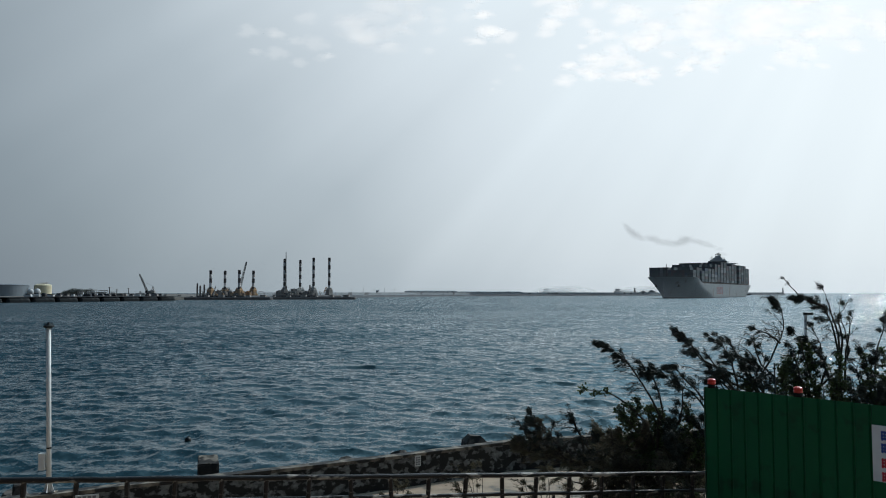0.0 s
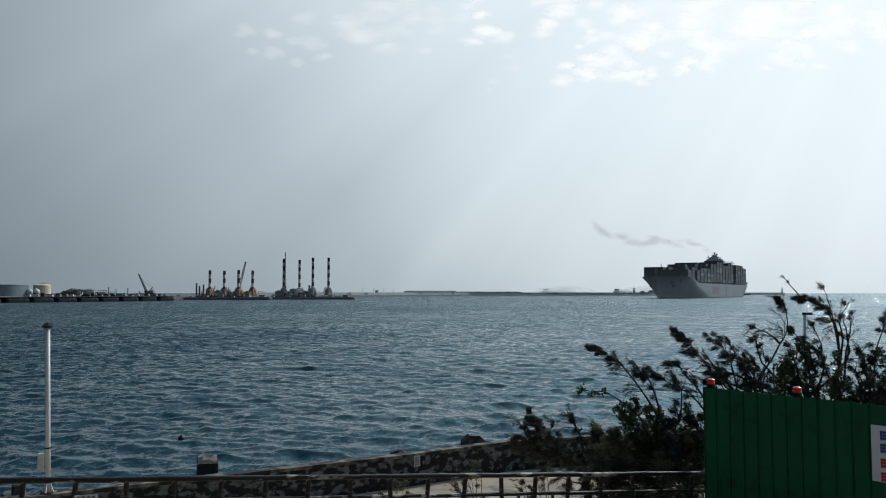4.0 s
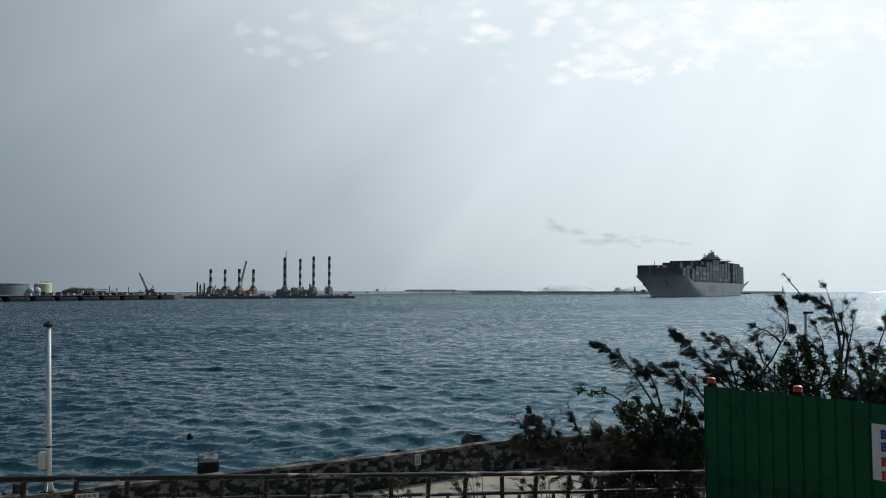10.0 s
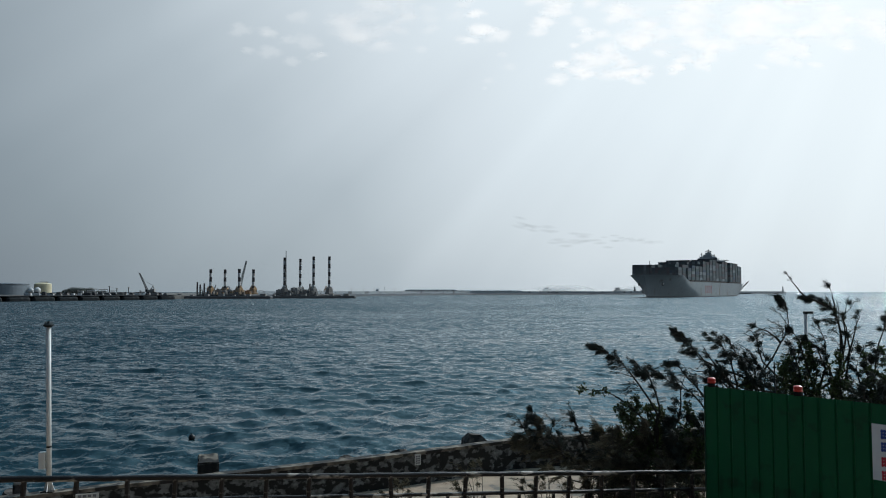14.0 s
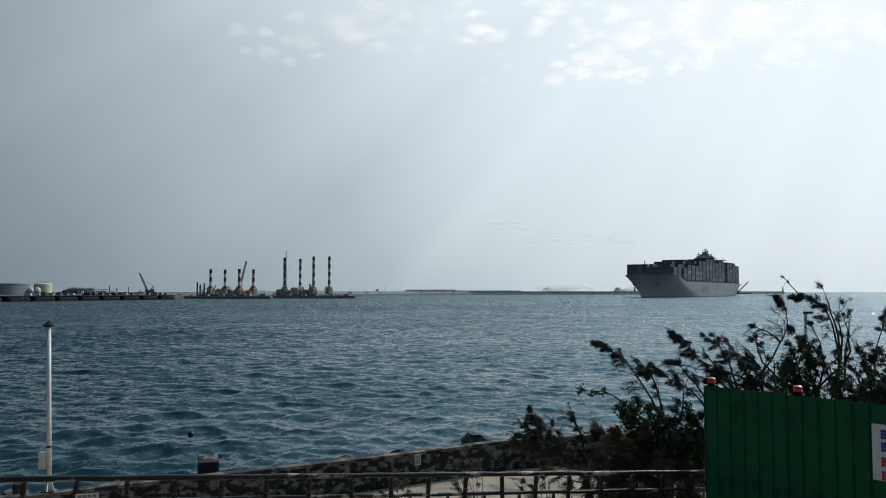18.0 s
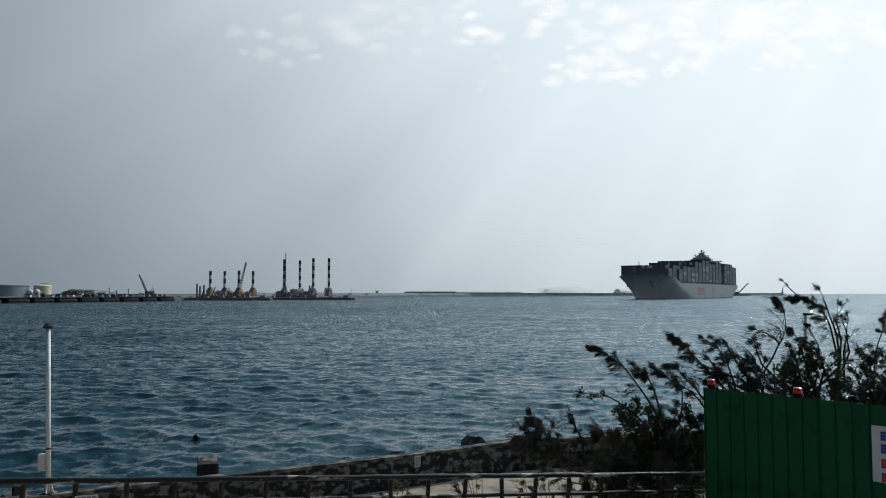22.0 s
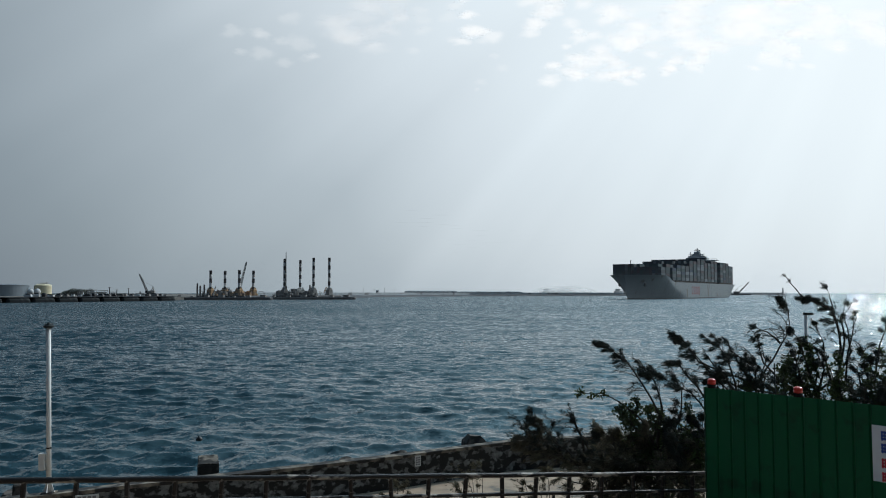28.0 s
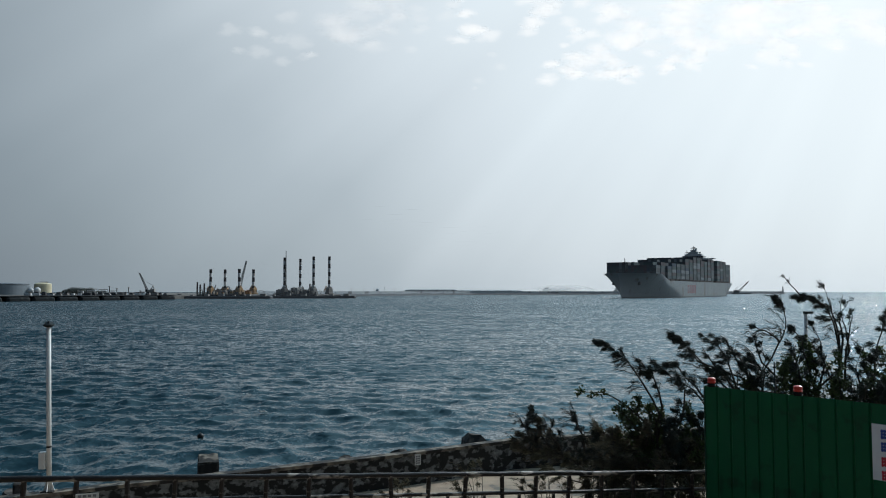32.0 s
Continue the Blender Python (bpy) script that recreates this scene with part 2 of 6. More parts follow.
M = dict(
    sea=sea_mat(),
    concrete=mat("quay_concrete", (0.43, 0.33, 0.235), 0.9, second=(0.26, 0.20, 0.15), scale=2.2, amount=0.9, bump=0.3, bump_scale=40, spots=(0.16, 0.145, 0.12), spot_scale=2.2, spot_level=0.64),
    old_wall=mat("weathered_wall", (0.19, 0.195, 0.19), 0.92, second=(0.045, 0.045, 0.04), scale=11, amount=0.9, bump=0.6, bump_scale=18, spots=(0.009, 0.009, 0.008), spot_scale=7.0, spot_level=0.482, soft=0.03, stretch=(0.8, 0.8, 1.1)),
    wall_top=mat("worn_coping", (0.24, 0.205, 0.16), 0.9, second=(0.07, 0.06, 0.05), scale=5, amount=0.9, bump=0.6, bump_scale=25, spots=(0.022, 0.02, 0.018), spot_scale=3.2, spot_level=0.50),
    rust=mat("rusty_pipe", (0.010, 0.006, 0.005), 0.42, 0.1, gloss=0.4, second=(0.006, 0.004, 0.004), scale=14, bump=0.5, bump_scale=60, spots=(0.40, 0.35, 0.30), spot_scale=6, spot_level=0.60, stretch=(0.5, 0.5, 1.4)),
    white_pole=mat("white_enamel", (0.72, 0.72, 0.70), 0.45, second=(0.60, 0.60, 0.57), scale=6, spots=(0.40, 0.33, 0.26), spot_scale=8, spot_level=0.70),
    dark_cap=mat("dark_cap", (0.012, 0.017, 0.018), 0.8),
    green=mat("green_sheet", (0.002, 0.118, 0.046), 0.5, gloss=0.25, second=(0.002, 0.090, 0.037), scale=1.1, spots=(0.004, 0.075, 0.032), spot_scale=2.6, spot_level=0.60, bump=0.08, bump_scale=6),
    green_post=mat("green_post", (0.006, 0.065, 0.036), 0.5),
    red_lens=mat("red_lens", (0.62, 0.035, 0.02), 0.3, second=(0.5, 0.03, 0.02)),
    black=mat("black_plastic", (0.012, 0.012, 0.013), 0.8, gloss=0.2),
    sign_white=mat("sign_white", (0.80, 0.84, 0.90), 0.4, second=(0.72, 0.76, 0.82), scale=5),
    sign_blue=mat("sign_blue", (0.02, 0.07, 0.36), 0.5),
    sign_red=mat("sign_red", (0.55, 0.03, 0.06), 0.5),
    ink=mat("grey_ink", (0.18, 0.18, 0.19), 0.7),
    paper=mat("notice_white", (0.60, 0.60, 0.58), 0.7, second=(0.42, 0.42, 0.40), scale=12),
    block=mat("armour_concrete", (0.115, 0.097, 0.085), 0.95, second=(0.06, 0.053, 0.047), scale=5, bump=0.7, bump_scale=20, spots=(0.025, 0.023, 0.02), spot_scale=4, spot_level=0.47),
    bark=mat("bark", (0.05, 0.04, 0.032), 0.9, second=(0.03, 0.025, 0.02), scale=20, bump=0.4),
    needles=mat("needles", (0.018, 0.026, 0.017), 0.7, second=(0.010, 0.016, 0.011), scale=2.0, islands=0.5, amount=1.0),
    leaves=mat("broad_leaves", (0.07, 0.095, 0.027), 0.5, through_light=0.32, second=(0.035, 0.055, 0.018), scale=2.5, islands=0.45, amount=1.0),
    dry=mat("dry_twigs", (0.15, 0.135, 0.088), 0.85, through_light=0.35, second=(0.07, 0.062, 0.042), scale=2.0, islands=0.5, amount=1.0),
    hull=mat("hull_grey", (0.28, 0.315, 0.325), 0.55, gloss=0.3, second=(0.235, 0.265, 0.275), scale=0.05, spots=(0.19, 0.17, 0.155), spot_scale=0.16, spot_level=0.64, stretch=(1, 1, 0.35)),
    boot=mat("hull_bottom", (0.05, 0.036, 0.036), 0.6, scale=0.1),
    deck=mat("deck_paint", (0.10, 0.075, 0.065), 0.7, scale=0.2),
    house=mat("house_white", (0.62, 0.62, 0.60), 0.5, scale=0.2),
    funnel=mat("funnel_paint", (0.40, 0.40, 0.38), 0.5, scale=0.3),
    window_glass=mat("dark_glass", (0.02, 0.025, 0.03), 0.12),
    hull_mark=mat("hull_mark_red", (0.30, 0.09, 0.105), 0.5, scale=0.2),
    boxes=palette("container_paint", ((0.145, 0.137, 0.147), (0.17, 0.195, 0.21), (0.127, 0.155, 0.168), (0.14, 0.152, 0.16), (0.25, 0.28, 0.295), (0.12, 0.158, 0.165),
                                      (0.132, 0.152, 0.162), (0.158, 0.14, 0.147), (0.185, 0.205, 0.215), (0.113, 0.14, 0.178), (0.14, 0.158, 0.165), (0.12, 0.155, 0.157))),
    cargo=palette("cargo_paint", ((0.145, 0.137, 0.143), (0.18, 0.20, 0.21), (0.14, 0.158, 0.17), (0.145, 0.142, 0.148), (0.13, 0.162, 0.165)), islands=True),
    leg_dark=mat("leg_dark", (0.028, 0.018, 0.02), 0.6, scale=0.5),
    leg_white=mat("leg_white", (0.78, 0.77, 0.75), 0.6, scale=0.5, spots=(0.35, 0.25, 0.2), spot_scale=0.6, spot_level=0.62),
    barge_orange=mat("barge_orange", (0.36, 0.21, 0.085), 0.7, second=(0.26, 0.15, 0.065), scale=0.3, spots=(0.10, 0.07, 0.05), spot_scale=0.4, spot_level=0.58),
    barge_dark=mat("barge_dark", (0.045, 0.045, 0.048), 0.7, scale=0.3),
    barge_grey=mat("barge_grey", (0.28, 0.27, 0.25), 0.7, second=(0.20, 0.16, 0.13), scale=0.3),
    crane_pale=mat("crane_pale", (0.32, 0.31, 0.29), 0.6, scale=0.5),
    rubble=mat("breakwater_rubble", (0.085, 0.092, 0.10), 0.95, second=(0.055, 0.06, 0.066), scale=0.25, bump=0.8, bump_scale=1.0, spots=(0.10, 0.10, 0.10), spot_scale=0.3, spot_level=0.58),
    parapet=mat("parapet_concrete", (0.40, 0.43, 0.45), 0.9, second=(0.32, 0.345, 0.365), scale=0.12, spots=(0.16, 0.165, 0.17), spot_scale=0.1, spot_level=0.6),
    land=mat("reclaimed_land", (0.12, 0.11, 0.095), 0.95, scale=0.1),
    tank_grey=mat("tank_grey", (0.20, 0.235, 0.265), 0.6, scale=0.1),
    tank_cream=mat("tank_cream", (0.66, 0.59, 0.40), 0.6, second=(0.60, 0.52, 0.33), scale=0.1),
    tank_white=mat("tank_white", (0.62, 0.63, 0.62), 0.6, scale=0.1),
    far_leaf=mat("far_foliage", (0.055, 0.07, 0.055), 0.9, scale=0.3, islands=0.4),
    caisson=mat("tarred_caisson", (0.030, 0.033, 0.035), 0.92, gloss=0.08, second=(0.018, 0.02, 0.021), scale=0.3, spots=(0.06, 0.065, 0.065), spot_scale=0.25, spot_level=0.6),
    float_black=mat("float_black", (0.012, 0.012, 0.012), 0.5),
    cloud=soft_mat("cloud_vapour", (1.0, 1.0, 0.99), 0.55, glow=1.0, rag=0.55, scale=1.7, detail=3),
    cloud_thin=soft_mat("thin_cloud_vapour", (1.0, 1.0, 0.99), 0.17, glow=0.95, rag=0.6, scale=1.9, detail=3),
    # mist and haze colour the translucent sheets that stand in for distance haze
    mist=soft_mat("distance_haze", (0.80, 0.80, 0.80), 0.68, glow=-1.0, rag=0.15, scale=1.5),
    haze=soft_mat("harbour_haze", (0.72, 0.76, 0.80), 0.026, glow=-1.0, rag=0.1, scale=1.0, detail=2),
    smoke=soft_mat("funnel_smoke", (0.05, 0.045, 0.045), 0.095, rag=0.16, scale=1.5, detail=4),
    smoke_thin=soft_mat("thin_smoke", (0.05, 0.045, 0.045), 0.06, rag=0.25, scale=1.4, detail=3),
)

# ---- mesh helpers ----


def box(bm, x0, x1, y0, y1, z0, z1, m=None, bevel=0.0):
    g = bmesh.ops.create_cube(bm, size=1.0, matrix=Matrix.LocRotScale(((x0 + x1) / 2, (y0 + y1) / 2, (z0 + z1) / 2), None, (x1 - x0, y1 - y0, z1 - z0)))
    vs = g["verts"]
    if bevel:
        es = list({ed for v in vs for ed in v.link_edges})
        r = bmesh.ops.bevel(bm, geom=es, offset=bevel, segments=1, affect="EDGES", profile=0.5)
        vs = list({v for f in r["faces"] for v in f.verts} | {v for v in vs if v.is_valid})
    if m is not None:
        bmesh.ops.transform(bm, matrix=m, verts=vs)
    return vs


def tube(bm, pts, radii, n=8, caps=True):
    """A round bar along pts, with a radius at each of them."""
    pts = [Vector(p) for p in pts]
    if isinstance(radii, (int, float)):
        radii = [radii] * len(pts)
    rings = []
    for i, p in enumerate(pts):
        d = (pts[min(i + 1, len(pts) - 1)] - pts[max(i - 1, 0)]).normalized()
        ref = Vector((0, 0, 1)) if abs(d.z) < 0.9 else Vector((1, 0, 0))
        u = d.cross(ref).normalized()
        v = d.cross(u)
        rings.append([bm.verts.new(p + (u * math.cos(t) + v * math.sin(t)) * radii[i]) for t in (2 * math.pi * j / n for j in range(n))])
    for r0, r1 in zip(rings, rings[1:]):
        for j in range(n):
            bm.faces.new((r0[j], r0[(j + 1) % n], r1[(j + 1) % n], r1[j]))
    if caps and n > 2:
        bm.faces.new(rings[0][::-1])
        bm.faces.new(rings[-1])
    return rings


def spin(bm, profile, n=24, cx=0, cy=0):
    """A turned body from (radius, z) pairs."""
    rings = [[bm.verts.new((cx + r * math.cos(2 * math.pi * j / n), cy + r * math.sin(2 * math.pi * j / n), z)) for j in range(n)] for r, z in profile]
    for r0, r1 in zip(rings, rings[1:]):
        for j in range(n):
            bm.faces.new((r0[j], r0[(j + 1) % n], r1[(j + 1) % n], r1[j]))
    bm.faces.new(rings[0][::-1])
    bm.faces.new(rings[-1])


def mesh_of(name, bm, material, smooth=False):
    bmesh.ops.recalc_face_normals(bm, faces=bm.faces[:])
    me = bpy.data.meshes.new(name)
    bm.to_mesh(me)
    bm.free()
    me.materials.append(material)
    if smooth:
        me.shade_smooth()
    return me


def part(name, bm, material, parent, label="", smooth=False):
    ob = new(name, mesh_of(name, bm, material, smooth))
    ob.parent = parent
    if label:
        tagged(ob, label)
    return ob


def whole(name, bm, material, label, category="", kind="", group="", smooth=False):
    return tagged(new(name, mesh_of(name, bm, material, smooth)), label, category, group, kind)


def thing(name, m, label, category, group="", kind=""):
    ob = new(name)
    ob.empty_display_size = 0.1
    ob.matrix_basis = m
    return tagged(ob, label, category, group, kind)


def piece(name, me, parent, m):
    ob = new(name, me)
    ob.parent = parent
    ob.matrix_basis = m
    return ob


def data_mesh(name, verts, faces, material, smooth=False):
    me = bpy.data.meshes.new(name)
    me.from_pydata(verts, [], faces)
    me.materials.append(material)
    if smooth:
        me.shade_smooth()
    return me


KEYED = []        # (thing, rows), keyed in motions()

# ---- sea ----


def build_sea():
    """One sheet to the horizon: wind waves as real relief out to several hundred metres, fine ripples in the material."""
    rng = np.random.default_rng(7)
    rows = [8.0]
    while rows[-1] < 300:
        rows.append(rows[-1] + 0.07 + 0.003 * rows[-1])
    while rows[-1] < 900:
        rows.append(rows[-1] * 1.0045)
    while rows[-1] < 9000:
        rows.append(rows[-1] * 1.06)
    R = np.array([-9000.0, -800.0, -60.0] + rows)
    C = np.linspace(-1, 1, 680)
    half_w = 26 + 0.62 * np.clip(R, 0, None)[:, None]
    beyond = np.array([9000.0, 1500.0, 200.0, 40.0])[None, :]
    x = np.concatenate([-half_w - beyond, half_w * C[None, :], half_w + beyond[:, ::-1]], 1)
    y = np.repeat(R[:, None], x.shape[1], 1)
    # coordinates for the waves, so that the sheet is sampled finely enough where they are built
    step = np.maximum(np.gradient(R)[:, None], np.gradient(x, axis=1))
    z, dx, dy = np.zeros_like(x), np.zeros_like(x), np.zeros_like(x)
    gust = 1.0 + 0.28 * np.sin(x * 0.05 + 1.3 * np.sin(y * 0.031)) * np.sin(y * 0.043 + 0.7)
    for i in range(145):
        lam = 0.28 * (3.9 / 0.28) ** rng.random()
        th = radians(192) + rng.normal(0, 0.80)
        amp = 0.0045 * lam * (1.0 if lam < 1.4 else (1.4 / lam) ** 0.9) * rng.uniform(0.5, 1.4)
        ph = rng.random() * 6.283
        kx, ky = math.sin(th) * 2 * math.pi / lam, math.cos(th) * 2 * math.pi / lam
        fade = amp * np.clip((lam / step - 1.7) / 1.6, 0, 1) * gust
        arg = kx * x + ky * y + ph
        z += fade * np.sin(arg)
        c = fade * np.cos(arg)
        dx += c * math.sin(th)
        dy += c * math.cos(th)
    verts = np.stack([x + dx, y + dy, z], -1).reshape(-1, 3)
    nr, na = x.shape
    idx = np.arange(nr * na).reshape(nr, na)
    f = np.stack([idx[:-1, :-1], idx[:-1, 1:], idx[1:, 1:], idx[1:, :-1]], -1).reshape(-1, 4)
    me = bpy.data.meshes.new("sea")
    me.vertices.add(len(verts))
    me.vertices.foreach_set("co", verts.ravel())
    me.loops.add(f.size)
    me.loops.foreach_set("vertex_index", f.ravel())
    me.polygons.add(len(f))
    me.polygons.foreach_set("loop_start", np.arange(len(f)) * 4)
    me.polygons.foreach_set("loop_total", np.full(len(f), 4))
    me.update(calc_edges=True)
    me.materials.append(M["sea"])
    me.shade_smooth()
    sea = tagged(new("water", me), "dark teal choppy harbour sea with wind waves", "water", kind="structure")
    KEYED.append((sea, [(0.0, pose(12, 4, 0)), (32.0, pose(-20, -3, 0))]))


build_sea()

# ---- shore ----
WALL = [(-60, -18), (-9.40, 11.39), (-6.54, 12.91), (-5.54, 13.51), (-4.18, 14.16), (-0.84, 15.99), (1.57, 17.50), (3.97, 18.24), (9.40, 19.75), (22.99, 23.51), (90, 40)]
QUAY, COPING = 1.2, 1.86


def offset_line(line, d):
    out = []
    for i, p in enumerate(line):
        q0, q1 = Vector(line[max(i - 1, 0)]), Vector(line[min(i + 1, len(line) - 1)])
        t = (q1 - q0).normalized()
        out.append((p[0] - t.y * d, p[1] + t.x * d))
    return out


def strip(bm, front, back, z0, z1):
    """A wall between two plan lines, closed all round."""
    n = len(front)
    v = [[bm.verts.new((*p, z)) for p in line] for line, z in ((front, z0), (front, z1), (back, z1), (back, z0))]
    for a, b in ((0, 1), (1, 2), (2, 3), (3, 0)):
        for i in range(n - 1):
            bm.faces.new((v[a][i], v[a][i + 1], v[b][i + 1], v[b][i]))
    bm.faces.new([v[j][0] for j in range(4)])
    bm.faces.new([v[j][-1] for j in (3, 2, 1, 0)])


def build_shore():
    back = offset_line(WALL, 0.19)
    edge = offset_line(WALL, 0.17)
    bm = bmesh.new()
    rim = [(-900, -420)] + edge + [(900, 130), (4000, -900), (4000, -4500), (-4000, -4500), (-4000, -1500)]
    vt = [bm.verts.new((*p, QUAY)) for p in rim]
    vb = [bm.verts.new((*p, -3.0)) for p in rim]
    bm.faces.new(vt)
    for i in range(len(rim)):
        j = (i + 1) % len(rim)
        bm.faces.new((vt[i], vt[j], vb[j], vb[i]))
    whole("ground", bm, M["concrete"], "worn beige concrete quay apron behind the sea wall", "ground", kind="structure")
    bm = bmesh.new()
    strip(bm, WALL, back, QUAY - 0.05, COPING - 0.06)
    whole("wall_sea", bm, M["old_wall"], "low mottled grey sea wall with peeling blackened plaster", "sea wall", kind="structure")
    bm = bmesh.new()
    strip(bm, offset_line(WALL, -0.015), offset_line(WALL, 0.21), COPING - 0.06, COPING)
    whole("trim_coping", bm, M["wall_top"], "worn pale concrete coping on the sea wall", "coping", kind="structure")
    # sloping walkway under the railing, and the terrace the view is taken from
    bm = bmesh.new()
    n = 12
    rows = []
    for i in range(n + 1):
        s = -0.6 + 1.62 * i / n
        p = Vector(RAIL_A) + (Vector(RAIL_B) - Vector(RAIL_A)) * s
        z = p.z - 1.05
        rows.append([bm.verts.new((p.x + ox, p.y + oy, zz)) for ox, oy, zz in ((-0.05, 0.15, z), (0.85, -2.2, z), (0.85, -2.2, QUAY - 0.3), (-0.05, 0.15, QUAY - 0.3))])
    for r0, r1 in zip(rows, rows[1:]):
        for j in range(4):
            bm.faces.new((r0[j], r0[(j + 1) % 4], r1[(j + 1) % 4], r1[j]))
    bm.faces.new(rows[0])
    bm.faces.new(rows[-1][::-1])
    whole("pavement", bm, M["concrete"], "sloping concrete walkway along the railing", "walkway", kind="structure")
    bm = bmesh.new()
    box(bm, -40, 40, -40, 3.2, QUAY - 0.2, 3.6)
    whole("floor_terrace", bm, M["concrete"], "raised concrete terrace above the walkway", "terrace", kind="structure")


RAIL_A, RAIL_B = (-5.28, 9.14, 2.995), (4.28, 12.75, 2.25)
build_shore()


def build_railing():
    a, b = Vector(RAIL_A), Vector(RAIL_B)
    t = b - a
    L = t.length
    rail = thing("railing", pose(*a), "rusty dark steel pipe railing with flaking pale paint", "railing")
    d = t / L
    lo = -3.4
    rng = random.Random(3)
    for k, (name, drop, r) in enumerate((("top_rail", 0.0, 0.035), ("middle_rail", 0.275, 0.027), ("bottom_rail", 0.86, 0.024))):
        bm = bmesh.new()
        pts = []
        for i in range(45):
            s = lo + (L - lo) * i / 44
            p = d * s + Vector((0, 0, -drop))
            pts.append(p + Vector((0, 0, rng.uniform(-0.005, 0.005))))
        tube(bm, pts, [r * rng.uniform(0.93, 1.08) for _ in pts], 10)
        part(name, bm, M["rust"], rail, smooth=True)
    pitch = L / 18.0
    bm = bmesh.new()
    tube(bm, [(0, 0, 0), (0, 0, -0.6), (0, 0, -1.05)], [0.033, 0.030, 0.032], 8)
    post = mesh_of("post", bm, M["rust"])
    bm = bmesh.new()
    tube(bm, [(0, 0, 0), (0, 0, -0.60)], 0.026, 8)
    short = mesh_of("baluster", bm, M["rust"])
    i0 = int(lo / pitch)
    for i in range(i0, 19):
        s = pitch * (i + 0.57)
        if s < L:
            q = d * s
            piece("post", post, rail, pose(q.x, q.y, q.z, rng.uniform(-2, 2), rng.uniform(-1.5, 4.0)))
        s += pitch / 2
        if s < L:
            q = d * s
            piece("baluster", short, rail, pose(q.x, q.y, q.z - 0.275, 0, rng.uniform(-2, 2)))
    # small printed notice wired to the railing
    bm = bmesh.new()
    box(bm, -0.13, 0.13, -0.006, 0.006, -0.11, 0)
    s = 1.03
    q = a + d * s
    sign = thing("notice_board", pose(q.x, q.y - 0.035, q.z - 0.17, 0, 0, 20), "small white notice with rows of grey writing on the railing", "sign")
    part("board", bm, M["paper"], sign)
    for r in range(2):
        for c in range(4):
            bm = bmesh.new()
            box(bm, -0.105 + c * 0.055, -0.065 + c * 0.055, -0.010, -0.0065, -0.045 - r * 0.045, -0.015 - r * 0.045)
            part("writing", bm, M["ink"], sign)


build_railing()


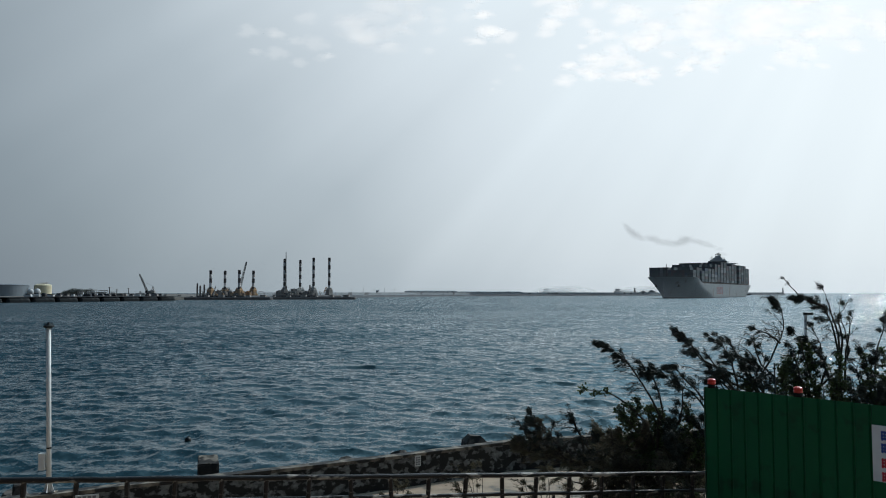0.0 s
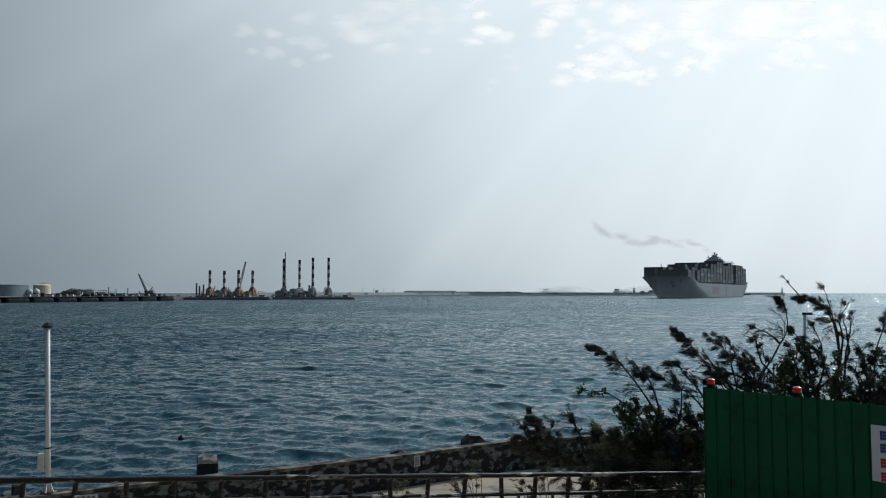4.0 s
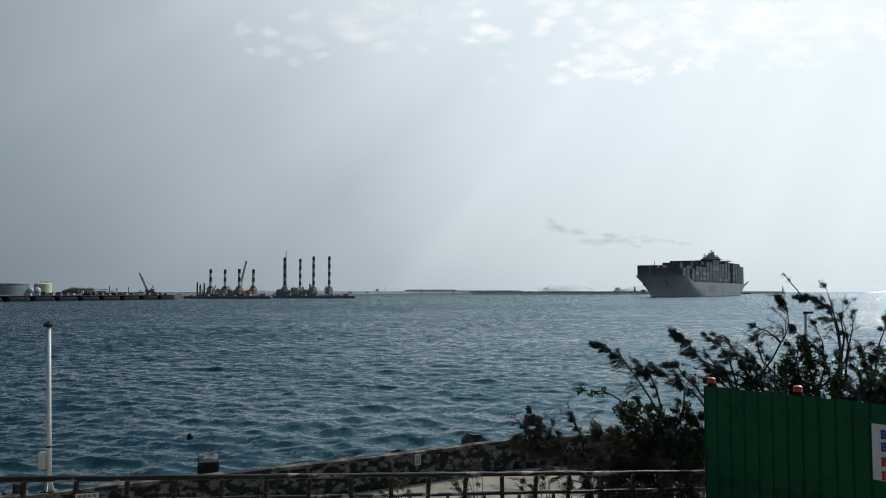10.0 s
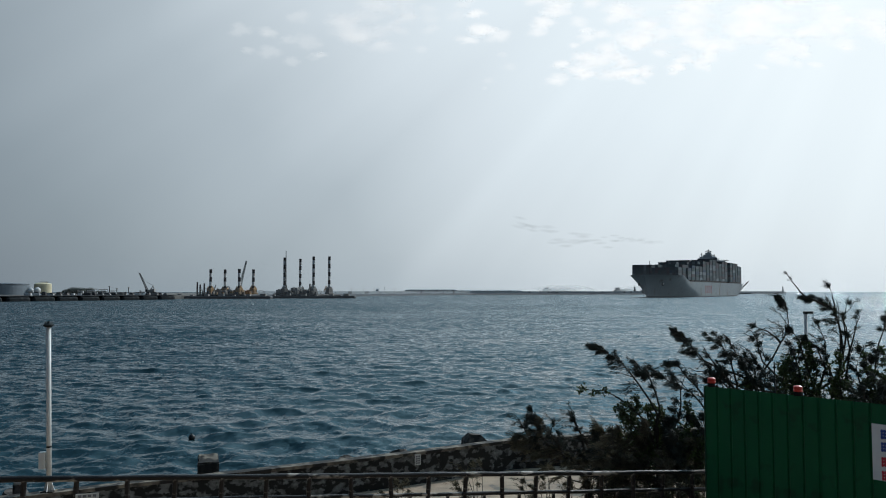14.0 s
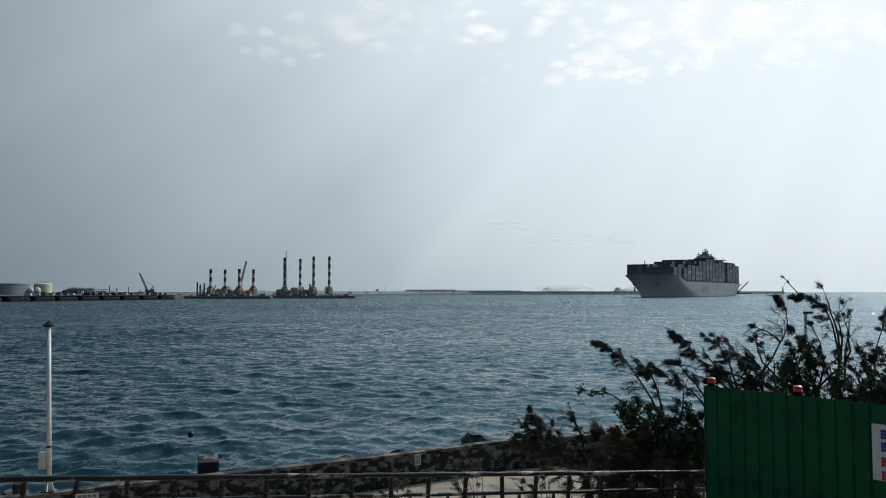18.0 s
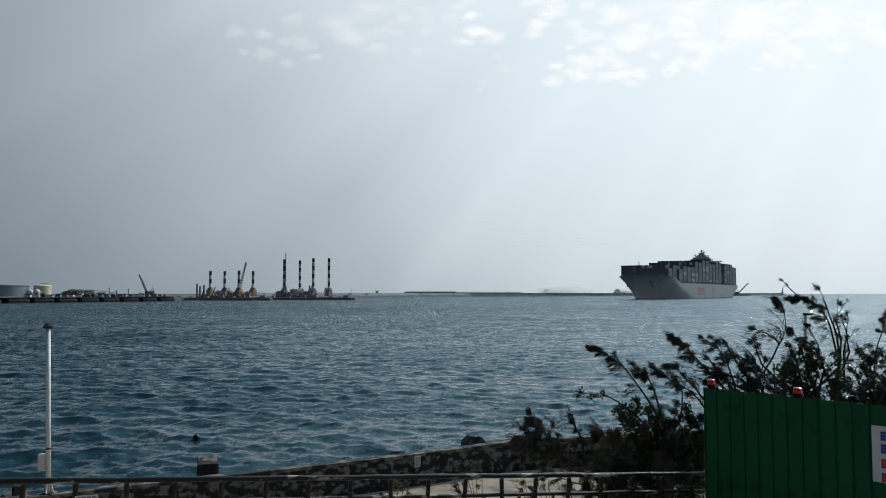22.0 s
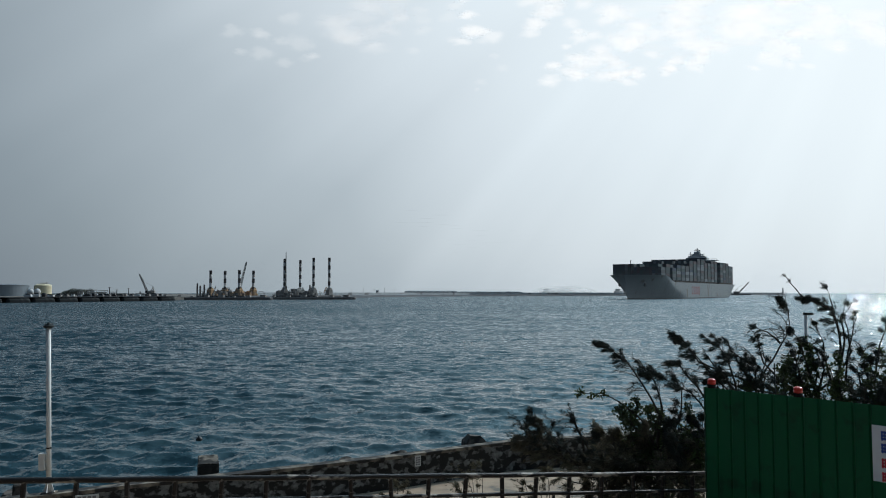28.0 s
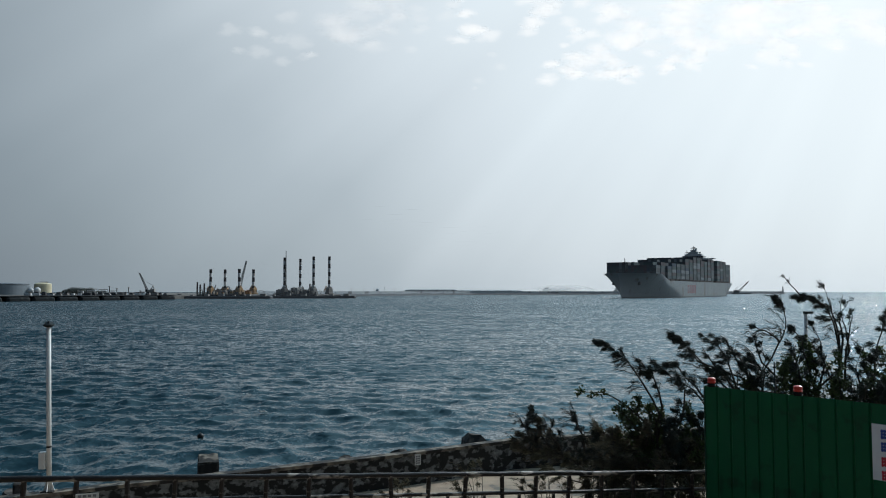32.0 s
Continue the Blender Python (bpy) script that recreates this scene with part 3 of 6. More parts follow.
def build_hoarding():
    """Ribbed sheet-steel site fence with red warning lamps."""
    p0, p1 = Vector((4.268, 12.6, 0)), Vector((6.05, 10.5, 0))
    d = (p1 - p0).normalized()
    rz = math.degrees(math.atan2(d.y, d.x))
    top, pitch = 3.66, (p1 - p0).length / 12
    h = top - QUAY
    fence = thing("site_hoarding", pose(p0.x, p0.y, QUAY, 0, 0, rz), "dark green ribbed sheet-metal construction hoarding with red lamps", "hoarding")
    for i in range(6):
        bm = bmesh.new()
        w = pitch * 4
        prof = []
        for k in range(4):
            x = k * pitch
            prof += [(x, 0), (x + pitch * 0.82, 0), (x + pitch * 0.88, 0.022), (x + pitch * 0.94, 0.022)]
        prof.append((w + 0.02, 0))
        n = len(prof)
        vs = [[bm.verts.new((x, y + o, z)) for x, y in prof] for o, z in ((0, 0.02), (0, h), (0.0012, h), (0.0012, 0.02))]
        for q in range(4):
            for j in range(n - 1):
                bm.faces.new((vs[q][j], vs[q][j + 1], vs[(q + 1) % 4][j + 1], vs[(q + 1) % 4][j]))
        ob = part("sheet", bm, M["green"], fence)
        ob.location = (i * w - 0.012 * (i % 2), 0.003 * (i % 2), 0)
    for k in range(5):
        bm = bmesh.new()
        x = 0.012 + k * pitch * 6
        tube(bm, [(x, 0.055, -0.05), (x, 0.055, h - 0.02)], 0.026, 10)
        part("fence_post", bm, M["green_post"], fence)
    for z in (0.35, 1.25, h - 0.12):
        bm = bmesh.new()
        box(bm, 0.0, pitch * 24, 0.026, 0.05, z - 0.02, z + 0.02)
        part("cross_bar", bm, M["green_post"], fence)
    # edge trim
    bm = bmesh.new()
    box(bm, -0.016, -0.001, -0.02, 0.07, 0, h + 0.01)
    part("edge_trim", bm, M["green_post"], fence)
    rot = fence.matrix_basis
    for k in range(4):
        x = 0.11 + k * pitch * 6.1
        lamp = thing("warning_lamp", rot @ pose(x, 0.012, h), "red warning lamp with a dark base on the hoarding", "lamp", "warning lamps on the hoarding")
        bm = bmesh.new()
        spin(bm, [(0.056, 0.0), (0.060, 0.01), (0.058, 0.055), (0.060, 0.06)], 18)
        part("lamp_base", bm, M["black"], lamp, smooth=False)
        bm = bmesh.new()
        spin(bm, [(0.060, 0.060), (0.066, 0.068), (0.066, 0.085), (0.060, 0.09), (0.060, 0.10), (0.065, 0.105), (0.062, 0.135), (0.035, 0.150)], 20)
        part("lens", bm, M["red_lens"], lamp)
    # white site notice with four large unread characters
    sign = thing("site_notice", rot @ pose(pitch * 11.0, -0.012, h - 0.27), "white site notice with blue and red writing fixed to the hoarding", "sign")
    bm = bmesh.new()
    box(bm, 0, 0.62, -0.006, 0.006, -0.76, 0, bevel=0.003)
    part("board", bm, M["sign_white"], sign)
    for row, m in enumerate(("sign_blue", "sign_blue", "sign_red", "sign_red")):
        for col in range(4):
            bm = bmesh.new()
            x, z = 0.115 + col * 0.125, -0.075 - row * (0.17 if row < 2 else 0.185)
            for q in range(3):
                box(bm, x, x + 0.098, -0.010, -0.0065, z - 0.028 - q * 0.042, z - q * 0.042)
            for o in (0.006, 0.038, 0.072):
                box(bm, x + o, x + o + 0.02, -0.0105, -0.0068, z - 0.125 + o * 0.2, z + 0.008)
            part("writing", bm, M[m], sign)


build_hoarding()


def build_poles():
    pole = thing("quay_pole", pose(-6.58, 13.02, COPING, 0, -1.75), "white steel pole with a dark cap and a small white box", "pole", "poles on the sea wall")
    H = 2.76
    bm = bmesh.new()
    tube(bm, [(0, 0, 0), (0, 0, H * 0.5), (0, 0, H)], [0.040, 0.038, 0.036], 16)
    part("shaft", bm, M["white_pole"], pole, smooth=True)
    bm = bmesh.new()
    spin(bm, [(0.05, H - 0.02), (0.088, H), (0.088, H + 0.02), (0.05, H + 0.045), (0.03, H + 0.055), (0.014, H + 0.08)], 18)
    cap = part("cap", bm, M["dark_cap"], pole)
    for k in range(4):
        bm = bmesh.new()
        q = k * math.pi / 2 + 0.5
        spin(bm, [(0.010, H + 0.03), (0.010, H + 0.065), (0.004, H + 0.07)], 8, 0.05 * math.cos(q), 0.05 * math.sin(q))
        part("cap_bolt", bm, M["dark_cap"], cap)
    bm = bmesh.new()
    box(bm, -0.10, 0.10, -0.10, 0.10, 0, 0.018)
    part("base_plate", bm, M["wall_top"], pole)
    for k in range(4):
        bm = bmesh.new()
        v = [bm.verts.new(p) for p in ((0.036, -0.005, 0.018), (0.095, -0.005, 0.018), (0.036, -0.005, 0.20), (0.036, 0.005, 0.018), (0.095, 0.005, 0.018), (0.036, 0.005, 0.20))]
        for f in ((0, 1, 2), (5, 4, 3), (0, 3, 4, 1), (1, 4, 5, 2), (2, 5, 3, 0)):
            bm.faces.new([v[i] for i in f])
        ob = part("gusset", bm, M["white_pole"], pole)
        ob.matrix_basis = pose(0, 0, 0, 0, 0, 90 * k)
    bm = bmesh.new()
    spin(bm, [(0.043, 0.73), (0.043, 0.755)], 14)
    part("clamp", bm, M["black"], pole)
    bm = bmesh.new()
    box(bm, -0.155, -0.045, -0.05, 0.03, 0.38, 0.66, bevel=0.006)
    cab = part("junction_box", bm, M["white_pole"], pole, "small white junction box")
    bm = bmesh.new()
    box(bm, -0.147, -0.053, -0.056, -0.0505, 0.39, 0.65)
    part("box_door", bm, M["white_pole"], cab)
    # its twin further along, with a short arm
    p2 = thing("quay_pole", pose(9.42, 20.0, COPING), "slim grey pole with a short top arm among the branches", "pole", "poles on the sea wall")
    bm = bmesh.new()
    tube(bm, [(0, 0, 0), (0, 0, 2.78)], [0.045, 0.04], 12)
    part("shaft", bm, M["white_pole"], p2, smooth=True)
    bm = bmesh.new()
    box(bm, -0.045, 0.18, -0.05, 0.05, 2.76, 2.82)
    part("arm", bm, M["dark_cap"], p2)
    bm = bmesh.new()
    box(bm, -0.12, 0.12, -0.12, 0.12, 0, 0.018)
    part("base_plate", bm, M["white_pole"], p2)
    bm = bmesh.new()
    box(bm, -0.07, 0.07, -0.006, 0.006, -0.11, 0.11)
    a, b = Vector(WALL[5]), Vector(WALL[6])
    t = (b - a).normalized()
    q = a + t * 0.36 + Vector((t.y, -t.x)) * 0.022
    note = thing("wall_notice", pose(q.x, q.y, 1.71, 0, 0, math.degrees(math.atan2(t.y, t.x))), "small pale notice with faded writing on the sea wall", "sign")
    part("board", bm, M["paper"], note)
    for c in range(2):
        for r in range(4):
            bm = bmesh.new()
            box(bm, -0.05 + c * 0.055, -0.01 + c * 0.055, -0.0095, -0.0065, 0.05 - r * 0.045, 0.08 - r * 0.045)
            part("writing", bm, M["ink"], note)


build_poles()


def build_armour():
    """Four-legged concrete armour blocks heaped against the seaward side of the wall."""
    rng = random.Random(11)
    bm = bmesh.new()
    for d in ((0, 0, 1), (0.943, 0, -0.333), (-0.471, 0.816, -0.333), (-0.471, -0.816, -0.333)):
        d = Vector(d)
        tube(bm, [d * 0.0, d * 0.35, d * 0.98, d * 1.05], [0.32, 0.29, 0.235, 0.20], 12)
    me = mesh_of("armour_block", bm, M["block"])
    for v in me.vertices:
        v.co += v.co.normalized() * noise.noise(v.co * 5) * 0.03
    spots = [(-4.70, 16.2, 0.35, 0, 2, 10), (1.05, 19.7, 0.45, 25, -36, 40), (-2.25, 17.35, 0.58, 25, 10, 0), (-0.89, 18.39, 0.39, -18, 20, 70), (-7.72, 13.95, 0.60, 6, 5, 20), (-7.00, 14.21, 0.46, 20, -25, 50), (-3.45, 16.72, 0.24, 60, 20, 0), (-5.85, 15.15, 0.20, 80, 10, 30), (2.72, 20.06, 0.39, 45, 30, 20), (-0.21, 19.23, 0.18, 70, -30, 10), (4.39, 20.48, 0.39, 30, 60, 10), (6.27, 21.11, 0.34, 50, 20, 80), (-8.99, 13.48, 0.29, 50, 0, 10), (-10.24, 12.54, 0.39, 20, 30, 60)]
    for s in spots:
        ob = new("armour_block", me)
        ob.matrix_basis = pose(*s)
        tagged(ob, "weathered concrete four-legged armour block against the sea wall", "armour block", "armour blocks")
    # a broken wedge of rock that shows over the coping
    bm = bmesh.new()
    low = [(-0.62, -0.45, -0.6), (0.66, -0.5, -0.6), (0.6, 0.5, -0.6), (-0.6, 0.45, -0.6)]
    mid = [(-0.36, -0.28, 1.52), (0.37, -0.30, 1.44), (0.40, 0.30, 1.42), (-0.33, 0.28, 1.50)]
    top = [(-0.20, -0.17, 1.665), (0.13, -0.20, 1.645), (0.20, 0.16, 1.60), (-0.16, 0.18, 1.65)]
    rows = [[bm.verts.new(q) for q in r] for r in (low, mid, top)]
    for p, q in zip(rows, rows[1:]):
        for i in range(4):
            bm.faces.new((p[i], p[(i + 1) % 4], q[(i + 1) % 4], q[i]))
    bm.faces.new(rows[2])
    bm.faces.new(rows[0][::-1])
    bmesh.ops.subdivide_edges(bm, edges=bm.edges[:], cuts=2, use_grid_fill=True)
    for v in bm.verts:
        v.co += v.co.normalized() * noise.noise(v.co * 3.1) * 0.04
        v.co.x *= 0.8
    rock = whole("shore_rock", bm, M["block"], "dark wedge-shaped rock showing over the sea wall", "rock")
    rock.matrix_basis = pose(0.79, 19.4, 0, 0, 0, 12)
    # a squared block with a pale worn top, standing behind the wall
    post = thing("concrete_block", pose(-4.76, 15.78, -0.06, 0, 0, 18), "square dark concrete block with a pale worn top", "block")
    for name, lo, hi, grow, m in (("body", -0.5, 1.0, 0.0, "block"), ("worn_top", 1.0, 1.05, -0.012, "wall_top")):
        bm = bmesh.new()
        def edge(z, y):
            return z if z < 0 else 1.80 + (y + 0.24) * 0.22 + (0.03 if z > 1.0 else 0.0)
        vs = [bm.verts.new((x, y, edge(z, y))) for z in (lo, hi) for x, y in ((-0.205 - grow, -0.22 - grow), (0.205 + grow, -0.22 - grow), (0.195 + grow, 0.22 + grow), (-0.195 - grow, 0.22 + grow))]
        for f in ((0, 1, 5, 4), (1, 2, 6, 5), (2, 3, 7, 6), (3, 0, 4, 7), (4, 5, 6, 7), (3, 2, 1, 0)):
            bm.faces.new([vs[i] for i in f])
        bmesh.ops.subdivide_edges(bm, edges=bm.edges[:], cuts=5, use_grid_fill=True)
        for v in bm.verts:
            v.co += Vector((noise.noise(v.co * 9), noise.noise(v.co * 9 + Vector((7, 0, 0))), noise.noise(v.co * 11 + Vector((0, 5, 0))) * 0.7)) * 0.022
        part(name, bm, M[m], post)


build_armour()


def build_dark_block():
    bm = bmesh.new()
    box(bm, -0.10, 0.10, -0.10, 0.10, -0.6, 1.97, bevel=0.02)
    bmesh.ops.subdivide_edges(bm, edges=bm.edges[:], cuts=2, use_grid_fill=True)
    for v in bm.verts:
        v.co += v.co.normalized() * noise.noise(v.co * 6) * 0.015
    ob = whole("concrete_block", bm, M["block"], "small square black concrete stump behind the sea wall", "block")
    ob.matrix_basis = pose(-7.17, 13.2, 0, 0, 0, 24)


build_dark_block()


def build_stake():
    stake = thing("marker_stake", pose(5.79, 13.5, QUAY), "thin dark steel stake standing behind the hoarding", "stake")
    bm = bmesh.new()
    tube(bm, [(0, 0, -0.05), (0.01, 0, 1.4), (0.0, 0, 2.77)], [0.016, 0.015, 0.013], 8)
    part("shaft", bm, M["dark_cap"], stake, smooth=True)
    for z in (2.2, 2.45, 2.66):
        bm = bmesh.new()
        box(bm, -0.03, 0.03, -0.012, 0.012, z, z + 0.03, bevel=0.004)
        part("clip", bm, M["dark_cap"], stake)


build_stake()

# ---- far shore ----
PIER = [(-330, 250), (-226, 392), (-176, 497)]
MOLE = [(-172, 600), (-95, 784), (-30, 960), (37, 1086), (170, 1190), (346, 1284), (560, 1500), (752, 1700)]


def heap(bm, line, half, top, seed, step=14):
    """A rubble bank with a ragged skirt along a plan line."""
    rng = random.Random(seed)
    pts = []
    for p, q in zip(line, line[1:]):
        p, q = Vector(p), Vector(q)
        n = max(1, int((q - p).length / step))
        pts += [p + (q - p) * i / n for i in range(n)]
    pts.append(Vector(line[-1]))
    rows = []
    for i, p in enumerate(pts):
        t = (pts[min(i + 1, len(pts) - 1)] - pts[max(i - 1, 0)]).normalized()
        nrm = Vector((t.y, -t.x))
        rows.append([bm.verts.new((*(p + nrm * (half * w + rng.uniform(-1, 1))), z + rng.uniform(-0.35, 0.35) * (0 < j < 4)))
                     for j, (w, z) in enumerate(((1.9, -1.0), (1.25, top * 0.45), (0.75, top), (-0.75, top), (-1.25, top * 0.45), (-1.9, -1.0)))])
    for r0, r1 in zip(rows, rows[1:]):
        for j in range(5):
            bm.faces.new((r0[j], r0[j + 1], r1[j + 1], r1[j]))
    bm.faces.new(rows[0])
    bm.faces.new(rows[-1][::-1])


def build_far_shore():
    bm = bmesh.new()
    heap(bm, MOLE, 4, 2.6, 5)
    whole("backdrop_breakwater", bm, M["rubble"], "long low grey rubble breakwater across the harbour mouth", "breakwater", kind="structure")
    bm = bmesh.new()
    strip(bm, offset_line(MOLE, -1.5), offset_line(MOLE, 1.5), 2.3, 5.3)
    whole("backdrop_parapet", bm, M["parapet"], "pale concrete parapet along the breakwater", "parapet", kind="structure")
    bm = bmesh.new()
    v = [bm.verts.new((x, y, 2.2)) for x, y in ((-1500, 300), (-330, 262), (-230, 402), (-186, 515), (-190, 640), (-150, 800), (-400, 1500), (-1500, 1500))]
    b = [bm.verts.new((q.co.x, q.co.y, -2)) for q in v]
    bm.faces.new(v)
    for i in range(8):
        bm.faces.new((v[i], v[(i + 1) % 8], b[(i + 1) % 8], b[i]))
    whole("ground_far", bm, M["land"], "flat reclaimed land beyond the pier", "land", kind="structure")
    # pier of dark caissons with a pale deck
    pier = thing("pier", pose(0, 0, 0), "low concrete pier on dark caissons", "pier")
    bm = bmesh.new()
    strip(bm, offset_line(PIER, -5), offset_line(PIER, 4), 2.65, 3.0)
    part("pier_deck", bm, M["rubble"], pier)
    rng = random.Random(2)
    bm = bmesh.new()
    box(bm, -6.7, 6.7, -5.3, 4.0, -2, 2.62, bevel=1.15)
    me = mesh_of("caisson", bm, M["caisson"])
    bm = bmesh.new()
    box(bm, -1.0, 1.0, -0.6, 0.6, 0, 1.0, bevel=0.15)
    bol = mesh_of("bollard", bm, M["parapet"])
    for p, q in zip(PIER, PIER[1:]):
        p, q = Vector(p), Vector(q)
        L = (q - p).length
        n = int(L / 14.5)
        for i in range(n):
            c = p + (q - p) * (i + 0.5) / n
            ang = math.degrees(math.atan2(q.y - p.y, q.x - p.x))
            piece("caisson", me, pier, pose(c.x, c.y, 0, 0, 0, ang))
            if i % 2:
                piece("bollard", bol, pier, pose(c.x + 1, c.y - 1, 3.0, 0, 0, ang))
    # storage tanks
    tank = thing("storage_tank", pose(-396, 690, 2.2), "large grey cylindrical storage tank on the far shore", "tank", "storage tanks")
    bm = bmesh.new()
    spin(bm, [(22, 0), (22, 9.2), (22.4, 9.2), (22.4, 9.9)], 48)
    part("shell", bm, M["tank_grey"], tank)
    bm = bmesh.new()
    spin(bm, [(22.2, 9.9), (14, 10.4), (4, 10.7)], 48)
    part("roof", bm, M["tank_grey"], tank)
    tank = thing("gas_tank", pose(-364.5, 700, 2.2), "cream domed storage tank with a roof platform", "tank", "storage tanks")
    bm = bmesh.new()
    spin(bm, [(7.3, 0), (7.3, 9.4)], 32)
    part("shell", bm, M["tank_cream"], tank)
    bm = bmesh.new()
    spin(bm, [(7.4, 9.4), (6.4, 10.2), (4.2, 10.8), (0.9, 11.1)], 32)
    part("roof", bm, M["tank_cream"], tank)
    bm = bmesh.new()
    box(bm, -2, 4.5, -0.8, 0.8, 11.3, 11.7)
    for x in (-2, 0, 1.5, 3, 4.5):
        box(bm, x - 0.1, x + 0.1, -0.1, 0.1, 10, 12.4)
    part("platform", bm, M["barge_grey"], tank)
    tank2 = thing("gas_tank", pose(-369.5, 704, 2.2), "low cream storage tank beside the taller one", "tank", "storage tanks")
    bm = bmesh.new()
    spin(bm, [(4.2, 0), (4.2, 7.6), (3, 8.6), (0.6, 9)], 28)
    part("shell", bm, M["tank_cream"], tank2)
    for x, y, r in ((-354.8, 672, 2.9), (-361.6, 674, 2.7)):
        ball = thing("gas_sphere", pose(x, y, 2.2), "white spherical gas tank on short legs", "tank", "gas spheres")
        bm = bmesh.new()
        bmesh.ops.create_uvsphere(bm, u_segments=20, v_segments=12, radius=r, matrix=Matrix.Translation((0, 0, r + 0.8)))
        part("sphere", bm, M["tank_white"], ball, smooth=True)
        for k in range(4):
            bm = bmesh.new()
            t = k * math.pi / 2 + 0.4
            tube(bm, [(r * 0.8 * math.cos(t), r * 0.8 * math.sin(t), 0), (r * 0.8 * math.cos(t), r * 0.8 * math.sin(t), r + 0.8)], 0.2, 6)
            part("leg", bm, M["barge_grey"], ball)
    # clumps of far trees
    def far_tree(x, y, r, seed):
        rng = random.Random(seed)
        tree = thing("tree", pose(x, y, 2.2), "distant dark rounded tree on the far shore", "tree", "far trees")
        bm = bmesh.new()
        tube(bm, [(0, 0, 0), (0.2, 0, r)], [0.35, 0.2], 6)
        part("trunk", bm, M["bark"], tree)
        vs, fs = [], []
        for i in range(620):
            d = Vector((rng.gauss(0, 1), rng.gauss(0, 1), rng.gauss(0, 1))).normalized()
            q = Vector((d.x * r, d.y * r, d.z * r * 0.62 + r * 0.95)) * rng.uniform(0.75, 1.05)
            s = rng.uniform(0.25, 0.55)
            u = Vector((rng.gauss(0, 1), rng.gauss(0, 1), rng.gauss(0, 1))).normalized()
            w = u.cross(d).normalized()
            k = len(vs)
            vs += [q - u * s, q + w * s * 0.6, q + u * s, q - w * s * 0.6]
            fs.append((k, k + 1, k + 2, k + 3))
        ob = new("crown", data_mesh("crown", vs, fs, M["far_leaf"]))
        ob.parent = tree
    for i in range(9):
        far_tree(-324 + i * 2.0, 660 + (i * 37 % 11), 2.9 + (i * 13 % 5) * 0.25 + (0.4 if i in (2, 3, 6, 7) else 0), i)
    for i in range(6):
        far_tree(-334 + i * 1.7 if i < 3 else -318 + i * 3.1, 672 + (i * 29 % 9), 1.6 + (i % 3) * 0.3, 30 + i)
    # pipe racks and sheds
    rng = random.Random(8)
    for i, (x, w, h) in enumerate(((-302, 4, 3.8), (-293, 9, 5.0), (-283, 7, 4.6), (-275, 5, 3.4), (-267, 6, 2.2), (-258, 8, 1.8), (-250, 5, 2.6))):
        rack = thing("pipe_rack", pose(x, 640, 2.2), "low steel frame with pale sheds on the far shore", "industrial frame", "far frames")
        for dx in np.linspace(-w / 2, w / 2, 4):
            bm = bmesh.new()
            box(bm, dx - 0.15, dx + 0.15, -0.15, 0.15, 0, h + 0.6)
            part("post", bm, M["crane_pale"], rack)
        for z in (h * 0.6, h):
            bm = bmesh.new()
            box(bm, -w / 2 - 0.3, w / 2 + 0.3, -0.25, 0.25, z - 0.2, z + 0.2)
            part("beam", bm, M["barge_grey"], rack)
        bm = bmesh.new()
        box(bm, -w * 0.45, w * 0.3, 1, 4, 0, h * 0.8, bevel=0.1)
        box(bm, w * 0.3, w * 0.48, 1.4, 3.6, 0, h * 0.45, bevel=0.1)
        part("shed", bm, M["parapet"], rack)
    for x, y, h in ((-204, 470, 5.5), (-202, 476, 4.2), (-198, 484, 5.0), (-193, 490, 3.0)):
        bm = bmesh.new()
        tube(bm, [(0, 0, 0), (0, 0, h)], [0.35, 0.22], 8)
        mast = thing("mooring_post", pose(x, y, 2.6), "dark mooring post on the pier", "post", "mooring posts")
        part("shaft", bm, M["barge_dark"], mast)
        bm = bmesh.new()
        box(bm, -0.5, 0.5, -0.5, 0.5, h, h + 0.3)
        part("cap", bm, M["barge_grey"], mast)
    # plant and small sheds along the pier and on the land behind it
    rng = random.Random(19)
    for i in range(44):
        f = i / 43
        if i % 2:
            x, y, z = -222 + 42 * f + 3, 402 + 88 * f, 3.0
        else:
            x, y, z = -300 + 100 * f, 560 + rng.uniform(-10, 30), 2.2
        w, h = rng.uniform(0.6, 2.6), rng.uniform(0.6, 1.5)
        b = thing("site_cabin", pose(x, y, z, 0, 0, rng.uniform(-20, 20)), "small pale site cabin or machine on the pier", "cabin", "pier cabins")
        bm = bmesh.new()
        box(bm, -w, w, -1, 1, 0, h, bevel=0.1)
        part("body", bm, M[rng.choice(("tank_white", "barge_grey", "barge_dark", "crane_pale"))], b)
        bm = bmesh.new()
        box(bm, -w * 0.5, w * 0.7, -0.8, 0.8, h, h + rng.uniform(0.2, 0.9))
        part("roof", bm, M["barge_dark"], b)
    # buildings and stockpiles on the breakwater
    for x, y, w, h, m, lab in ((-17, 1080, 74, 8.0, "parapet", "long flat grey stockpile behind the breakwater"), (70, 1124, 118, 7.2, "parapet", "long grey quay shed on the breakwater"),
                               (-75, 880, 3, 8.4, "parapet", "small pale hut on the breakwater")):
        b = thing("harbour_shed", pose(x, y, 0, 0, 0, 38 if x > 20 else 0), lab, "shed", "breakwater sheds")
        bm = bmesh.new()
        box(bm, -w / 2, w / 2, -5, 5, 0, h - 1.2, bevel=0.5)
        part("wall", bm, M[m], b)
        bm = bmesh.new()
